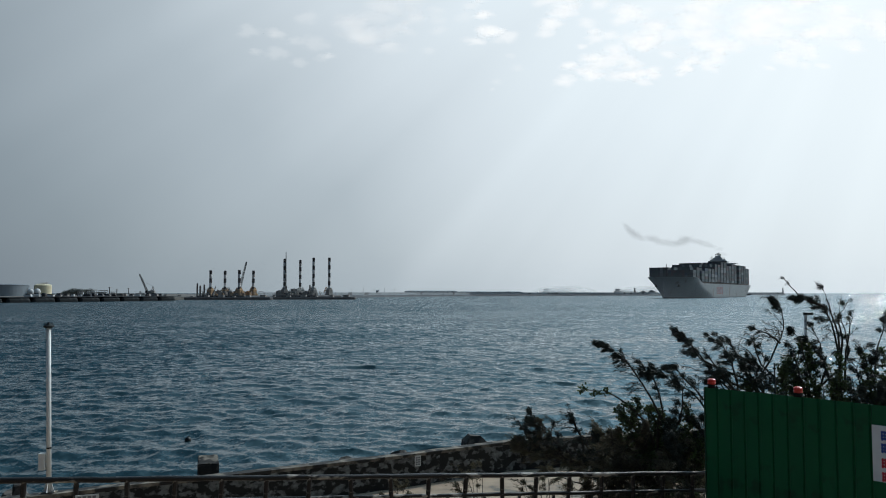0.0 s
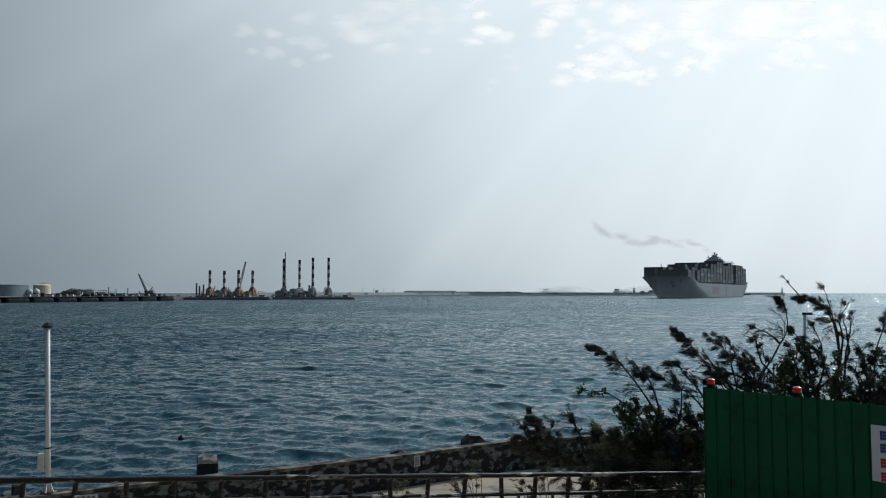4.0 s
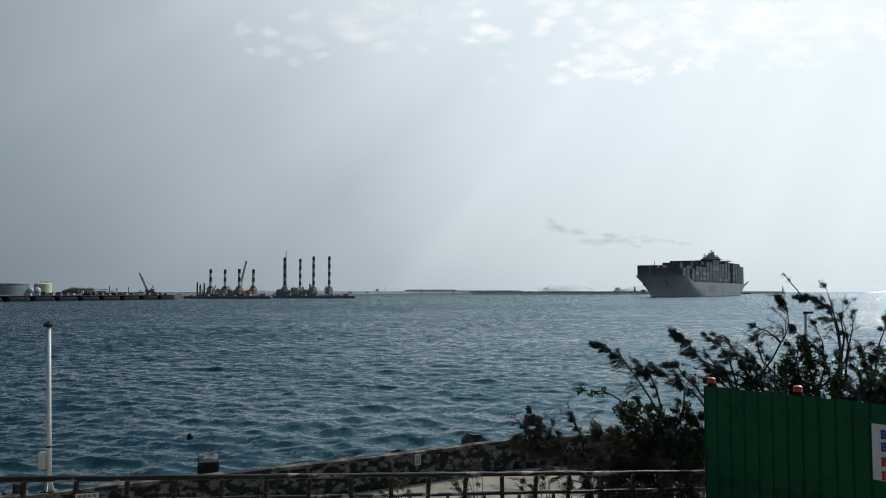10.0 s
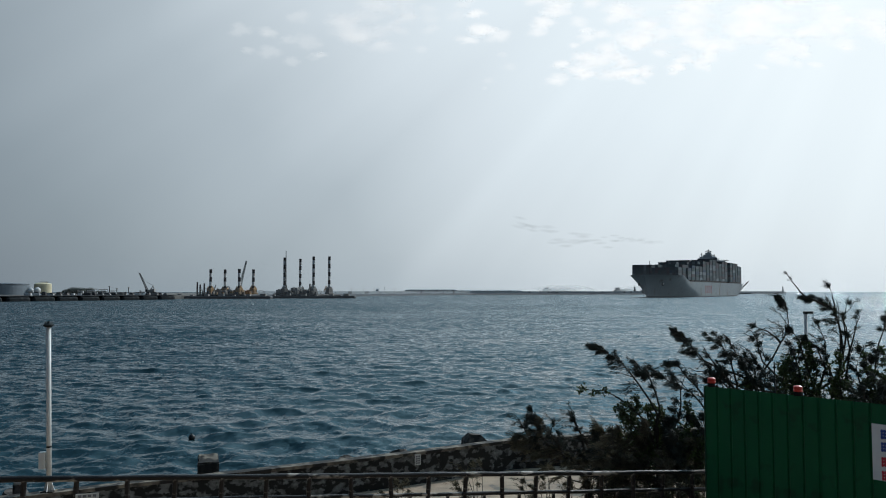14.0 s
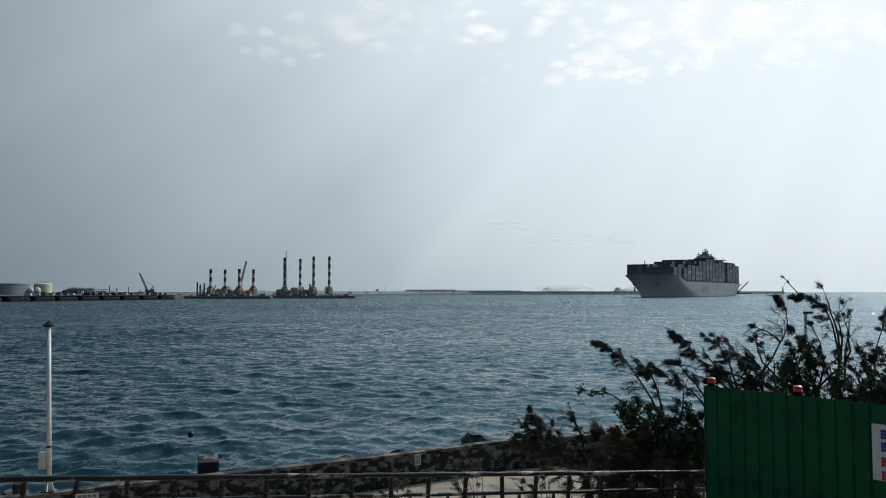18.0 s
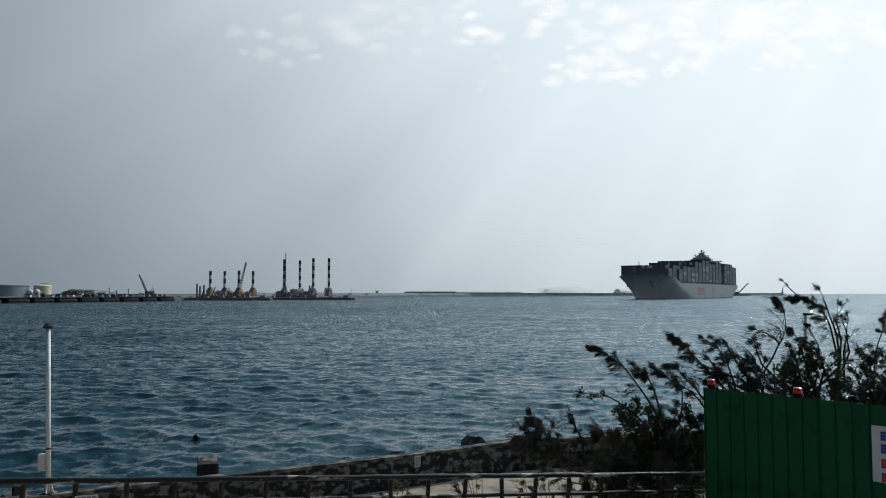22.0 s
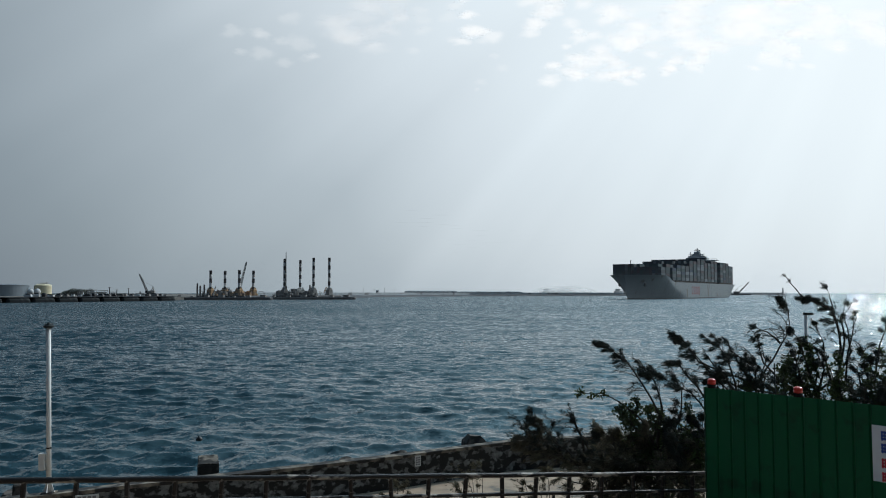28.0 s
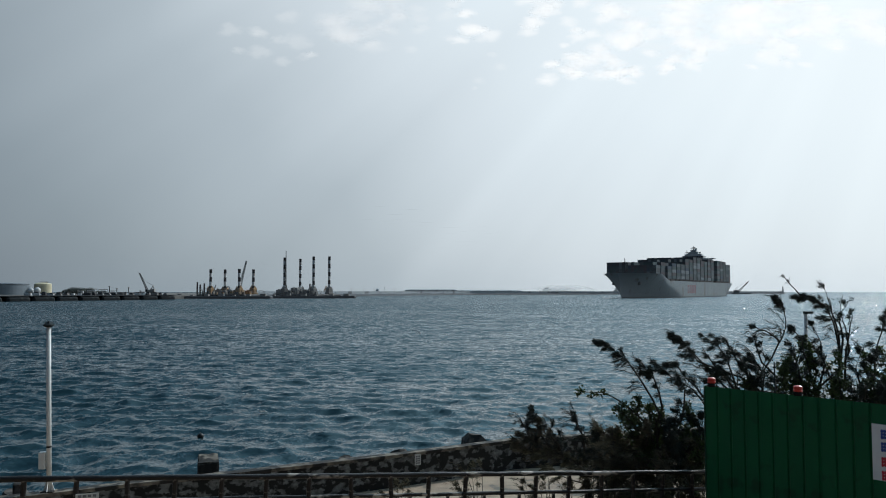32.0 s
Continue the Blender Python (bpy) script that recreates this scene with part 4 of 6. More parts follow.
        v = [bm.verts.new(q) for q in ((-w / 2 - 0.5, -5.5, h - 1.2), (w / 2 + 0.5, -5.5, h - 1.2), (w / 2 + 0.5, 5.5, h - 1.2), (-w / 2 - 0.5, 5.5, h - 1.2), (-w / 2 + 4, 0, h), (w / 2 - 4, 0, h))]
        for f in ((0, 1, 5, 4), (2, 3, 4, 5), (1, 2, 5), (3, 0, 4), (3, 2, 1, 0)):
            bm.faces.new([v[i] for i in f])
        part("roof", bm, M[m], b)
    for k in range(5):
        bm = bmesh.new()
        tube(bm, [(0, 0, 0), (0, 0, 3.5 + (k % 2))], 0.16, 6)
        mast = thing("light_mast", pose(-95 + k * 9.5, 800 + k * 24, 5.3), "thin light mast on the breakwater parapet", "mast", "breakwater masts")
        part("shaft", bm, M["barge_grey"], mast)
        bm = bmesh.new()
        box(bm, -0.5, 0.5, -0.2, 0.2, 3.4 + (k % 2), 3.8 + (k % 2))
        part("lamp_head", bm, M["barge_grey"], mast)
    # beacons at the heads of the two moles
    for x, y, h, m in ((752, 1700, 11, "tank_white"), (322, 1290, 8, "barge_grey")):
        b = thing("harbour_light", pose(x, y, 5.3), "slender harbour light tower on the breakwater head", "lighthouse", "harbour lights")
        bm = bmesh.new()
        spin(bm, [(2.2, 0), (2.2, 1.5), (1.5, 1.6), (1.1, h * 0.72)], 16)
        part("tower", bm, M[m], b)
        bm = bmesh.new()
        spin(bm, [(1.8, h * 0.72), (1.8, h * 0.76)], 16)
        part("gallery", bm, M[m], b)
        bm = bmesh.new()
        spin(bm, [(1.0, h * 0.76), (1.0, h * 0.9), (1.2, h * 0.9), (0.1, h)], 16)
        part("lantern", bm, M["barge_dark"], b)
    for x, y, w, h in ((336, 1290, 9, 4.0), (352, 1296, 11, 5.0)):
        b = thing("harbour_hut", pose(x, y, 3.4), "dark gabled hut near the mole head", "hut", "mole huts")
        bm = bmesh.new()
        box(bm, -w / 2, w / 2, -3, 3, 0, h * 0.6)
        part("wall", bm, M["rubble"], b)
        bm = bmesh.new()
        v = [bm.verts.new(q) for q in ((-w / 2, -3, h * 0.6), (w / 2, -3, h * 0.6), (w / 2, 3, h * 0.6), (-w / 2, 3, h * 0.6), (0, -3, h + 1), (0, 3, h + 1))]
        for f in ((0, 1, 4), (2, 3, 5), (1, 2, 5, 4), (3, 0, 4, 5), (3, 2, 1, 0)):
            bm.faces.new([v[i] for i in f])
        part("roof", bm, M["rubble"], b)
    # ships at anchor beyond the mole
    for x, y, L, hull_m, lab in ((370, 2500, 90, "tank_white", "pale cargo ship at anchor far beyond the breakwater"), (590, 2500, 66, "house", "small white ship far beyond the breakwater")):
        s = thing("anchored_ship", pose(x, y, 0), lab, "ship", "far ships")
        bm = bmesh.new()
        prof = [(-L / 2, 0), (-L / 2, 10), (-L / 2 + 3, 11.5), (L / 2 - 8, 11.5), (L / 2, 13.5), (L / 2 - 5, 0)]
        f0 = [bm.verts.new((px, -6, pz)) for px, pz in prof]
        f1 = [bm.verts.new((px, 6, pz)) for px, pz in prof]
        bm.faces.new(f0)
        bm.faces.new(f1[::-1])
        for i in range(6):
            bm.faces.new((f0[i], f0[(i + 1) % 6], f1[(i + 1) % 6], f1[i]))
        part("hull", bm, M[hull_m], s)
        bm = bmesh.new()
        box(bm, -L / 2 + 5, -L / 2 + 18, -5, 5, 11.5, 17.5)
        box(bm, -L / 2 + 3, -L / 2 + 20, -6, 6, 15, 16)
        part("superstructure", bm, M["tank_white"], s)
        for k in range(4):
            bm = bmesh.new()
            tube(bm, [(-L / 2 + 26 + k * L * 0.15, 0, 11), (-L / 2 + 26 + k * L * 0.15, 0, 17 - k)], 0.6, 6)
            part("mast", bm, M["tank_white"], s)


build_far_shore()


def lattice(bm, a, b, w0, w1, n=10, r=0.12):
    """A four-chord lattice boom from a to b."""
    a, b = Vector(a), Vector(b)
    d = (b - a).normalized()
    u = d.cross(Vector((0, 1, 0))).normalized()
    v = d.cross(u)
    rings = []
    for i in range(n + 1):
        w = w0 + (w1 - w0) * i / n
        rings.append([a + (b - a) * i / n + (u * sx + v * sy) * w / 2 for sx, sy in ((1, 1), (1, -1), (-1, -1), (-1, 1))])
    for j in range(4):
        tube(bm, [q[j] for q in rings], r, 5)
    for r0, r1 in zip(rings, rings[1:]):
        for j in range(4):
            tube(bm, [r0[j], r1[(j + 1) % 4]], r * 0.6, 4)


def crawler_crane(name, m, tip, label, paint):
    c = thing(name, m, label, "crane", "cranes")
    bm = bmesh.new()
    box(bm, -3.4, 3.4, -2.6, -1.6, 0, 1.3, bevel=0.3)
    box(bm, -3.4, 3.4, 1.6, 2.6, 0, 1.3, bevel=0.3)
    box(bm, -1.6, 1.6, -1.7, 1.7, 0.6, 1.5)
    part("tracks", bm, M["barge_dark"], c)
    bm = bmesh.new()
    box(bm, -1.8, 3.0, -1.6, 1.6, 1.5, 3.3, bevel=0.25)
    box(bm, 1.6, 3.3, -1.3, 1.3, 1.7, 3.7, bevel=0.2)
    house = part("cab_house", bm, M[paint], c)
    bm = bmesh.new()
    box(bm, -2.1, -0.9, -1.7, -0.6, 2.1, 3.4)
    part("window", bm, M["window_glass"], house)
    bm = bmesh.new()
    lattice(bm, (-1.2, 0, 2.4), tip, 0.95, 0.5, 12, 0.15)
    part("boom", bm, M["barge_dark"], c)
    bm = bmesh.new()
    tube(bm, [(0.6, 0, 3.3), (2.4, 0, 5.9), (2.8, 0, 3.5)], 0.28, 6)
    part("gantry", bm, M[paint], c)
    bm = bmesh.new()
    tube(bm, [(2.4, 0, 5.9), (-0.4 + 0.36 * tip[0], 0, 0.62 * tip[2]), (0.82 * tip[0] + 0.2, 0, 0.85 * tip[2])], 0.07, 4)
    part("pendant", bm, M["barge_dark"], c)
    return c


def jack_up(m, base, top, label, orange, seed, mast=False, crane=None):
    """A jack-up work barge standing on four striped legs; x runs along its length."""
    rng = random.Random(seed)
    b = thing("jack_up_barge", m, label, "work barge", "jack-up barges")
    lx, ly = base
    bm = bmesh.new()
    box(bm, -lx / 2 - 9, lx / 2 + 9, -ly / 2 - 5, ly / 2 + 5, -1.0, 3.0, bevel=0.6)
    part("pontoon", bm, M["barge_dark"], b)
    for i in range(10):
        bm = bmesh.new()
        x = -lx / 2 - 9 + (lx + 18) * (i + 0.5) / 10
        box(bm, x - 0.7, x + 0.7, -ly / 2 - 5.5, -ly / 2 - 5, 0.2, 2.6)
        part("fender", bm, M["black"], b)
    for k, (sx, sy) in enumerate(((-1, -1), (1, -1), (-1, 1), (1, 1))):
        x, y = sx * lx / 2, sy * ly / 2
        h = top + rng.uniform(-0.6, 0.6)
        leg = None
        n = int(h / 3.1)
        bm = bmesh.new()
        tube(bm, [(x, y, -4), (x, y, h - 0.2)], 1.0, 14)
        leg = part("leg", bm, M["leg_dark"], b, "dark tubular leg with white bands")
        for i in range(-1, n + 1):
            if (n - i) % 2:
                bm = bmesh.new()
                spin(bm, [(1.03, h - (n - i + 1) * 3.1 + 0.1), (1.03, h - (n - i) * 3.1 - 0.1)], 14, x, y)
                part("band", bm, M["leg_white"], leg, "white painted band")
        bm = bmesh.new()
        box(bm, x - 2.1, x + 2.1, y - 2.1, y + 2.1, 3.0, 7.6, bevel=0.3)
        box(bm, x - 2.5, x + 2.5, y - 2.5, y + 2.5, 3.0, 4.4, bevel=0.2)
        for sx2 in (-1, 1):
            box(bm, x + sx2 * 1.5 - 0.4, x + sx2 * 1.5 + 0.4, y - 1.0, y + 1.0, 7.6, 8.8)
        part("jack_house", bm, M["barge_orange"] if orange else M["barge_grey"], b)
    for i in range(7):
        bm = bmesh.new()
        x = rng.uniform(-lx / 2 - 5, lx / 2 + 5)
        w, h = rng.uniform(2, 4.5), rng.uniform(1.6, 3.6)
        y = rng.uniform(-ly / 2 - 2, ly / 2)
        box(bm, x - w, x + w, y - 1.5, y + 1.5, 3.0, 3.0 + h, bevel=0.15)
        box(bm, x - w * 0.5, x + w * 0.3, y - 1.0, y + 1.0, 3.0 + h, 3.6 + h)
        part("deck_cabin", bm, M["barge_orange"] if orange and i % 2 else M["barge_grey"], b)
    for i in range(9):
        bm = bmesh.new()
        x = rng.uniform(-lx / 2 - 8, lx / 2 + 8)
        y = rng.uniform(-ly / 2 - 3, ly / 2 + 3)
        tube(bm, [(x, y, 3.0), (x + rng.uniform(-3, 3), y, rng.uniform(5, 8)), (x + rng.uniform(-5, 5), y, rng.uniform(4.5, 7.5))], 0.22, 5)
        part("deck_gear", bm, M["barge_grey"], b)
    for i in range(12):
        bm = bmesh.new()
        x = -lx / 2 - 8 + (lx + 16) * (i + rng.random()) / 12
        y = -ly / 2 - 4 + rng.random() * 3
        h = rng.uniform(1.0, 2.6)
        box(bm, x - rng.uniform(0.5, 1.4), x + rng.uniform(0.4, 1.6), y - 0.7, y + 0.7, 3.0, 3.0 + h, bevel=0.1)
        tube(bm, [(x, y, 3.0 + h * 0.8), (x + rng.uniform(-1.5, 1.5), y, 4.0 + h + rng.random() * 2)], 0.14, 5)
        part("winch", bm, M[rng.choice(("barge_dark", "barge_grey", "barge_orange" if orange else "barge_dark"))], b)
    for i in range(3):
        bm = bmesh.new()
        x = -lx / 2 + lx * (i + 0.35) / 3
        s = rng.choice((-1, 1))
        lattice(bm, (x, -ly / 2 - 1, 3.2), (x + s * rng.uniform(2.5, 5.5), -ly / 2 - 1, rng.uniform(7, 10.5)), 0.7, 0.3, 5, 0.1)
        part("derrick", bm, M["barge_grey"], b)
    bm = bmesh.new()
    for z in (3.6, 4.1):
        tube(bm, [(-lx / 2 - 8.8, -ly / 2 - 4.8, z), (lx / 2 + 8.8, -ly / 2 - 4.8, z)], 0.06, 4)
    for i in range(15):
        x = -lx / 2 - 8.8 + (lx + 17.6) * i / 14
        tube(bm, [(x, -ly / 2 - 4.8, 3.0), (x, -ly / 2 - 4.8, 4.1)], 0.06, 4)
    part("deck_rail", bm, M["barge_grey"], b)
    for x, h in ((-lx / 2 - 11.5, 11.2), (-lx / 2 - 15.5, 10.4), (-lx / 2 - 18.5, 12.2)) if orange else ((-lx / 2 - 5, 10.5), (-lx / 2 - 7.5, 10.8), (lx * 0.18, 11), (lx * 0.26, 10.5)):
        bm = bmesh.new()
        tube(bm, [(x, -2, -2), (x, -2, h)], [0.7, 0.6], 8)
        part("spud", bm, M["leg_dark"], b, "dark vertical spud pile")
    if orange:
        bm = bmesh.new()
        x0, x1 = -lx / 2 - 19.0, -lx / 2 - 12.0
        box(bm, x0, x1, -3.2, -0.8, -0.6, 2.4, bevel=0.3)
        for x in (x0 + 0.6, (x0 + x1) / 2, x1 - 0.6):
            tube(bm, [(x, -2.6, 2.4), (x, -2.6, 6.4)], 0.16, 5)
        tube(bm, [(x0 + 0.6, -2.6, 6.4), (x1 - 0.6, -2.6, 6.4)], 0.16, 5)
        tube(bm, [(x0 + 0.6, -2.6, 2.4), (x1 - 0.6, -2.6, 6.4)], 0.12, 5)
        part("spud_frame", bm, M["barge_grey"], b, "pale steel frame round the spud piles")
    else:
        bm = bmesh.new()
        box(bm, -lx / 2 + 1, -lx / 2 + 15, -5.5, 3.0, 3.0, 6.2, bevel=0.2)
        box(bm, -lx / 2 + 3, -lx / 2 + 11, -4.5, 2.0, 6.2, 8.2, bevel=0.2)
        house = part("deckhouse", bm, M["crane_pale"], b, "pale two-storey deckhouse")
        for i in range(6):
            bm = bmesh.new()
            x = -lx / 2 + 2.4 + i * 2.1
            box(bm, x, x + 1.0, -5.56, -5.48, 4.4, 5.4)
            part("window", bm, M["window_glass"], house)
    if mast:
        bm = bmesh.new()
        lattice(bm, (-lx / 2 + 1.6, -ly / 2, 3), (-lx / 2 + 1.6, -ly / 2, top + 5), 0.8, 0.2, 12, 0.14)
        part("mast", bm, M["barge_grey"], b)
    bm = bmesh.new()
    lattice(bm, (lx / 2 + 3, 0, 5), (lx / 2 + 5.5, 0, 9.5), 0.8, 0.4, 4, 0.12)
    part("davit", bm, M["barge_orange"], b)
    if crane:
        bm = bmesh.new()
        box(bm, crane[0] - 2, crane[0] + 2, -2, 2, 3, 7.5, bevel=0.3)
        part("crane_cab", bm, M["crane_pale"], b)
        bm = bmesh.new()
        lattice(bm, (crane[0], 0, 6.5), crane[1], 1.3, 0.6, 12, 0.17)
        part("crane_boom", bm, M["crane_pale"], b)
    return b


jack_up(pose(-155.5, 566, 0, 0, 0, -27), (27.4, 15), 22.0, "orange-brown jack-up work barge on four striped legs", True, 4, crane=(7.0, (13.5, 0, 27.5)))
jack_up(pose(-106.5, 600, 0, 0, 0, -39), (34.1, 16), 32.0, "grey jack-up work barge on four tall striped legs", False, 9, mast=True)
crawler_crane("crawler_crane", pose(-186, 487, 3.0), (-6.6, 0, 13.9), "dark lattice-boom crawler crane on the pier", "barge_grey")
for x, y, L2, rz in ((-152, 545, 62, -3), (-98, 572, 66, -2)):
    fb = thing("flat_barge", pose(x, y, 0, 0, 0, rz), "long dark flat pontoon barge beside the work barge", "barge", "flat barges")
    bm = bmesh.new()
    box(bm, -L2 / 2, L2 / 2, -4, 4, -0.8, 1.9, bevel=0.4)
    part("pontoon", bm, M["barge_dark"], fb)
    for i in range(6):
        bm = bmesh.new()
        box(bm, -L2 / 2 + 4 + i * L2 / 6.2, -L2 / 2 + 6 + i * L2 / 6.2 + (i % 3), -2, 1, 1.9, 2.8 + 0.4 * (i % 3))
        part("deck_gear", bm, M["barge_grey"], fb)
# small crane barge beyond the mole's opening
cb = thing("crane_barge", pose(580, 1500, 0), "dark crane barge with a raised lattice boom", "crane barge")
bm = bmesh.new()
box(bm, -19, 19, -7, 7, -1, 2.6, bevel=0.5)
part("pontoon", bm, M["barge_dark"], cb)
bm = bmesh.new()
box(bm, -12, -3, -3, 3, 2.6, 7.5, bevel=0.3)
part("crane_cab", bm, M["barge_dark"], cb)
bm = bmesh.new()
lattice(bm, (-3, 0, 5), (17, 0, 25), 2.0, 1.0, 10, 0.35)
part("boom", bm, M["barge_dark"], cb)
bm = bmesh.new()
tube(bm, [(-10, 0, 7), (-5, 0, 15), (-4, 0, 7)], 0.4, 5)
tube(bm, [(-5, 0, 15), (17, 0, 25)], 0.12, 4)
part("gantry", bm, M["barge_dark"], cb)

# ---- container ship ----
SHIP_L, SHIP_B = 320.0, 43.0


def ship_path(t):
    h = radians(31.42 + 0.0069 * t)
    hm = radians(31.42 + 0.0035 * t)
    x, y = 277.7 - math.sin(hm) * 3.62 * t, 819.7 - math.cos(hm) * 3.62 * t
    return pose(x, y, 0, 0, 0, -90 - math.degrees(h))


def build_ship():
    """x runs from the stern (-160) to the bow (160), y to port."""
    L, B = SHIP_L, SHIP_B
    ship = thing("container_ship", ship_path(0), "large grey container ship stacked high with mixed containers, under way", "ship")

    def smooth(v, lo, hi):
        v = min(max((v - lo) / (hi - lo), 0), 1)
        return v * v * (3 - 2 * v)

    def deck_z(s):
        return 14.0 + 5.2 * smooth(s, 252, 280)

    def half(s, u):
        """Half breadth at station s, u from the waterline (0) to the deck (1)."""
        stem = L - 8 + 8 * u ** 1.4
        full_w = 205 + 66 * u ** 1.5
        bow = min(max((s - full_w) / max(stem - full_w, 1), 0), 1)
        fore = max(1 - bow ** (1.75 + 1.75 * u), 0.0)
        aft = min(max((34 * (1 - u) - s + 6) / 40, 0), 1)
        return max(B / 2 * fore * (1 - 0.55 * aft ** 1.5), 0.05)

    st = list(np.linspace(0, 200, 21)) + list(np.linspace(206, 318, 40)) + [319.2, 320]
    us = [-0.18, 0.055, 0.1, 0.25, 0.4, 0.55, 0.7, 0.85, 1.0]
    for name, lo, hi, m in (("hull", 1, 8, "hull"), ("hull_bottom", 0, 1, "boot")):
        bm = bmesh.new()
        grid = []
        for s in st:
            row = []
            for side in (1, -1):
                for u in us[lo:hi + 1]:
                    uu = max(u, 0)
                    stem = L - 8 + 8 * uu ** 1.4
                    ss = min(s, stem)
                    row.append(bm.verts.new((ss - L / 2, side * half(ss, uu), u * deck_z(s))))
            grid.append(row)
        k = hi - lo + 1
        for r0, r1 in zip(grid, grid[1:]):
            for o in (0, k):
                for j in range(k - 1):
                    bm.faces.new((r0[o + j], r1[o + j], r1[o + j + 1], r0[o + j + 1]))
        bm.faces.new(grid[0][:k] + grid[0][k:][::-1])
        bmesh.ops.remove_doubles(bm, verts=bm.verts[:], dist=0.02)
        part(name, bm, M[m], ship, smooth=True)
    bm = bmesh.new()
    port = [bm.verts.new((min(s, 318) - L / 2, half(min(s, 318), 1.0) - 0.3, deck_z(s) - 1.1)) for s in st[:-2]]
    star = [bm.verts.new((v.co.x, -v.co.y, v.co.z)) for v in port]
    for i in range(len(port) - 1):
        bm.faces.new((port[i], star[i], star[i + 1], port[i + 1]))
    part("deck", bm, M["deck"], ship)
    # red mark on the side, drawn as plain bars
    for i in range(4):
        bm = bmesh.new()
        x = 8.0 + i * 7.9
        y = B / 2
        box(bm, x, x + 1.6, y - 0.2, y + 0.06, 3.6, 10.8)
        box(bm, x + 3.6, x + 5.2, y - 0.2, y + 0.06, 3.6, 10.8)
        for z in (3.6, 9.4):
            box(bm, x, x + 5.2, y - 0.2, y + 0.055, z, z + 1.2)
        part("hull_mark", bm, M["hull_mark"], ship, "red mark on the hull side")
    # anchors and fairleads
    for side in (1, -1):
        bm = bmesh.new()
        s, u = 300, 0.62
        box(bm, s - L / 2 - 1.6, s - L / 2 + 1.6, side * half(s, u) - 0.8, side * half(s, u) + 0.8, u * 19.2 - 1.8, u * 19.2 + 1.2, bevel=0.4)
        part("anchor", bm, M["barge_dark"], ship)
    # bow mast
    bm = bmesh.new()
    tube(bm, [(143, 0, 15), (143, 0, 31.0)], [0.5, 0.28], 8)
    box(bm, 142, 144, -1.2, 1.2, 26, 26.5)
    part("bow_mast", bm, M["barge_dark"], ship)
    # breakwater plate on the forecastle
    bm = bmesh.new()
    box(bm, 131, 131.6, -15, 15, 15.5, 19.5)
    part("spray_plate", bm, M["deck"], ship)
    # containers, bay by bay
    base, tier, wide, long_, pitch = 15.6, 2.6, 2.44, 12.2, 14.2
    bm = bmesh.new()
    box(bm, -long_ / 2, long_ / 2, -wide / 2, wide / 2, 0, tier - 0.06)
    for x in (-long_ / 2, long_ / 2):
        for y in (-wide / 2, wide / 2):
            box(bm, x - 0.1, x + 0.1, y - 0.1, y + 0.1, -0.02, tier - 0.03)
    me = mesh_of("container", bm, M["boxes"])
    bays = [(288 - k * pitch - long_ / 2, 5 if k < 6 else 7 if k < 8 else 8) for k in range(14)]
    bays += [(70 - k * pitch, (8, 8, 8, 7, 7)[k]) for k in range(5)]
    rng = random.Random(21)
    bm_in = bmesh.new()
    ahead = 0
    count = 0
    for b, (s, n) in enumerate(bays):
        rows = 16 if b < 2 else 17
        if b == len(bays) - 1:
            rows = 16
        low = base + tier * (b == 0)      # the foremost bay stands on the raised forecastle
        n -= b == 0
        for r in range(rows):
            y = (r - (rows - 1) / 2) * 2.5
            port_side = r == rows - 1
            nn = n - (rng.choice((0, 0, 0, 0, 1)) if not port_side or b == 0 else rng.choice((0, 0, 0, 0, 0, 0, 1)))
            for t in range(nn):
                x, z = s - L / 2, low + t * tier
                front = b < 9 and t + (b == 0) >= ahead
                if port_side or (r == rows - 2 and t >= n - 2) or (front and count < 190):
                    piece("container", me, ship, pose(x, y, z))
                    count += not port_side
                elif r >= rows - 2 or r == 0 or t == nn - 1 or front:
                    box(bm_in, x - 6.1, x + 6.1, y - 1.22, y + 1.22, z, z + tier - 0.06)
        ahead = n + (b == 0) if b < 13 else 0
    tagged(part("cargo", bm_in, M["cargo"], ship, "rows of containers inside the stacks"), kind="stuff")
    bm = bmesh.new()
    for b, (s, n) in enumerate(bays):
        wide_h = 13 if b == 0 else 17 if b == 1 else 20
        box(bm, s - L / 2 - 6.0, s - L / 2 + 6.0, -wide_h, wide_h, 16.5 if b == 0 else 12.9, base - 0.05 + tier * (b == 0))
    part("hatch_covers", bm, M["deck"], ship)
    bm = bmesh.new()
    box(bm, 0, 0.9, -20.5, 20.5, 13, 25)
    lash = mesh_of("lashing_bridge", bm, M["barge_dark"])
    for b, (s, n) in enumerate(bays[:-1]):
        piece("lashing_bridge", lash, ship, pose(s - L / 2 - 7.55, 0, 0) @ Matrix.Diagonal((1, 0.8 if b == 0 else 0.96, 0.8 if b == 0 else 1, 1)))
    # bridge house, funnel and masts
    bm = bmesh.new()
    box(bm, 76 - 160, 88 - 160, -17, 17, 13, 38, bevel=0.4)
    house = part("deckhouse", bm, M["house"], ship, "white accommodation block")
    bm = bmesh.new()
    box(bm, 77 - 160, 88.5 - 160, -10.5, 10.5, 38, 41.5, bevel=0.3)
    box(bm, 78 - 160, 87 - 160, -20.5, 20.5, 38, 38.8)
    bridge = part("bridge", bm, M["house"], ship, "white wheelhouse with wings")
    bm = bmesh.new()
    for i in range(9):
        y = -9.2 + i * 2.3
        box(bm, 88.4 - 160, 88.65 - 160, y - 0.95, y + 0.95, 39.6, 40.9)
    part("windows", bm, M["window_glass"], bridge)
    bm = bmesh.new()
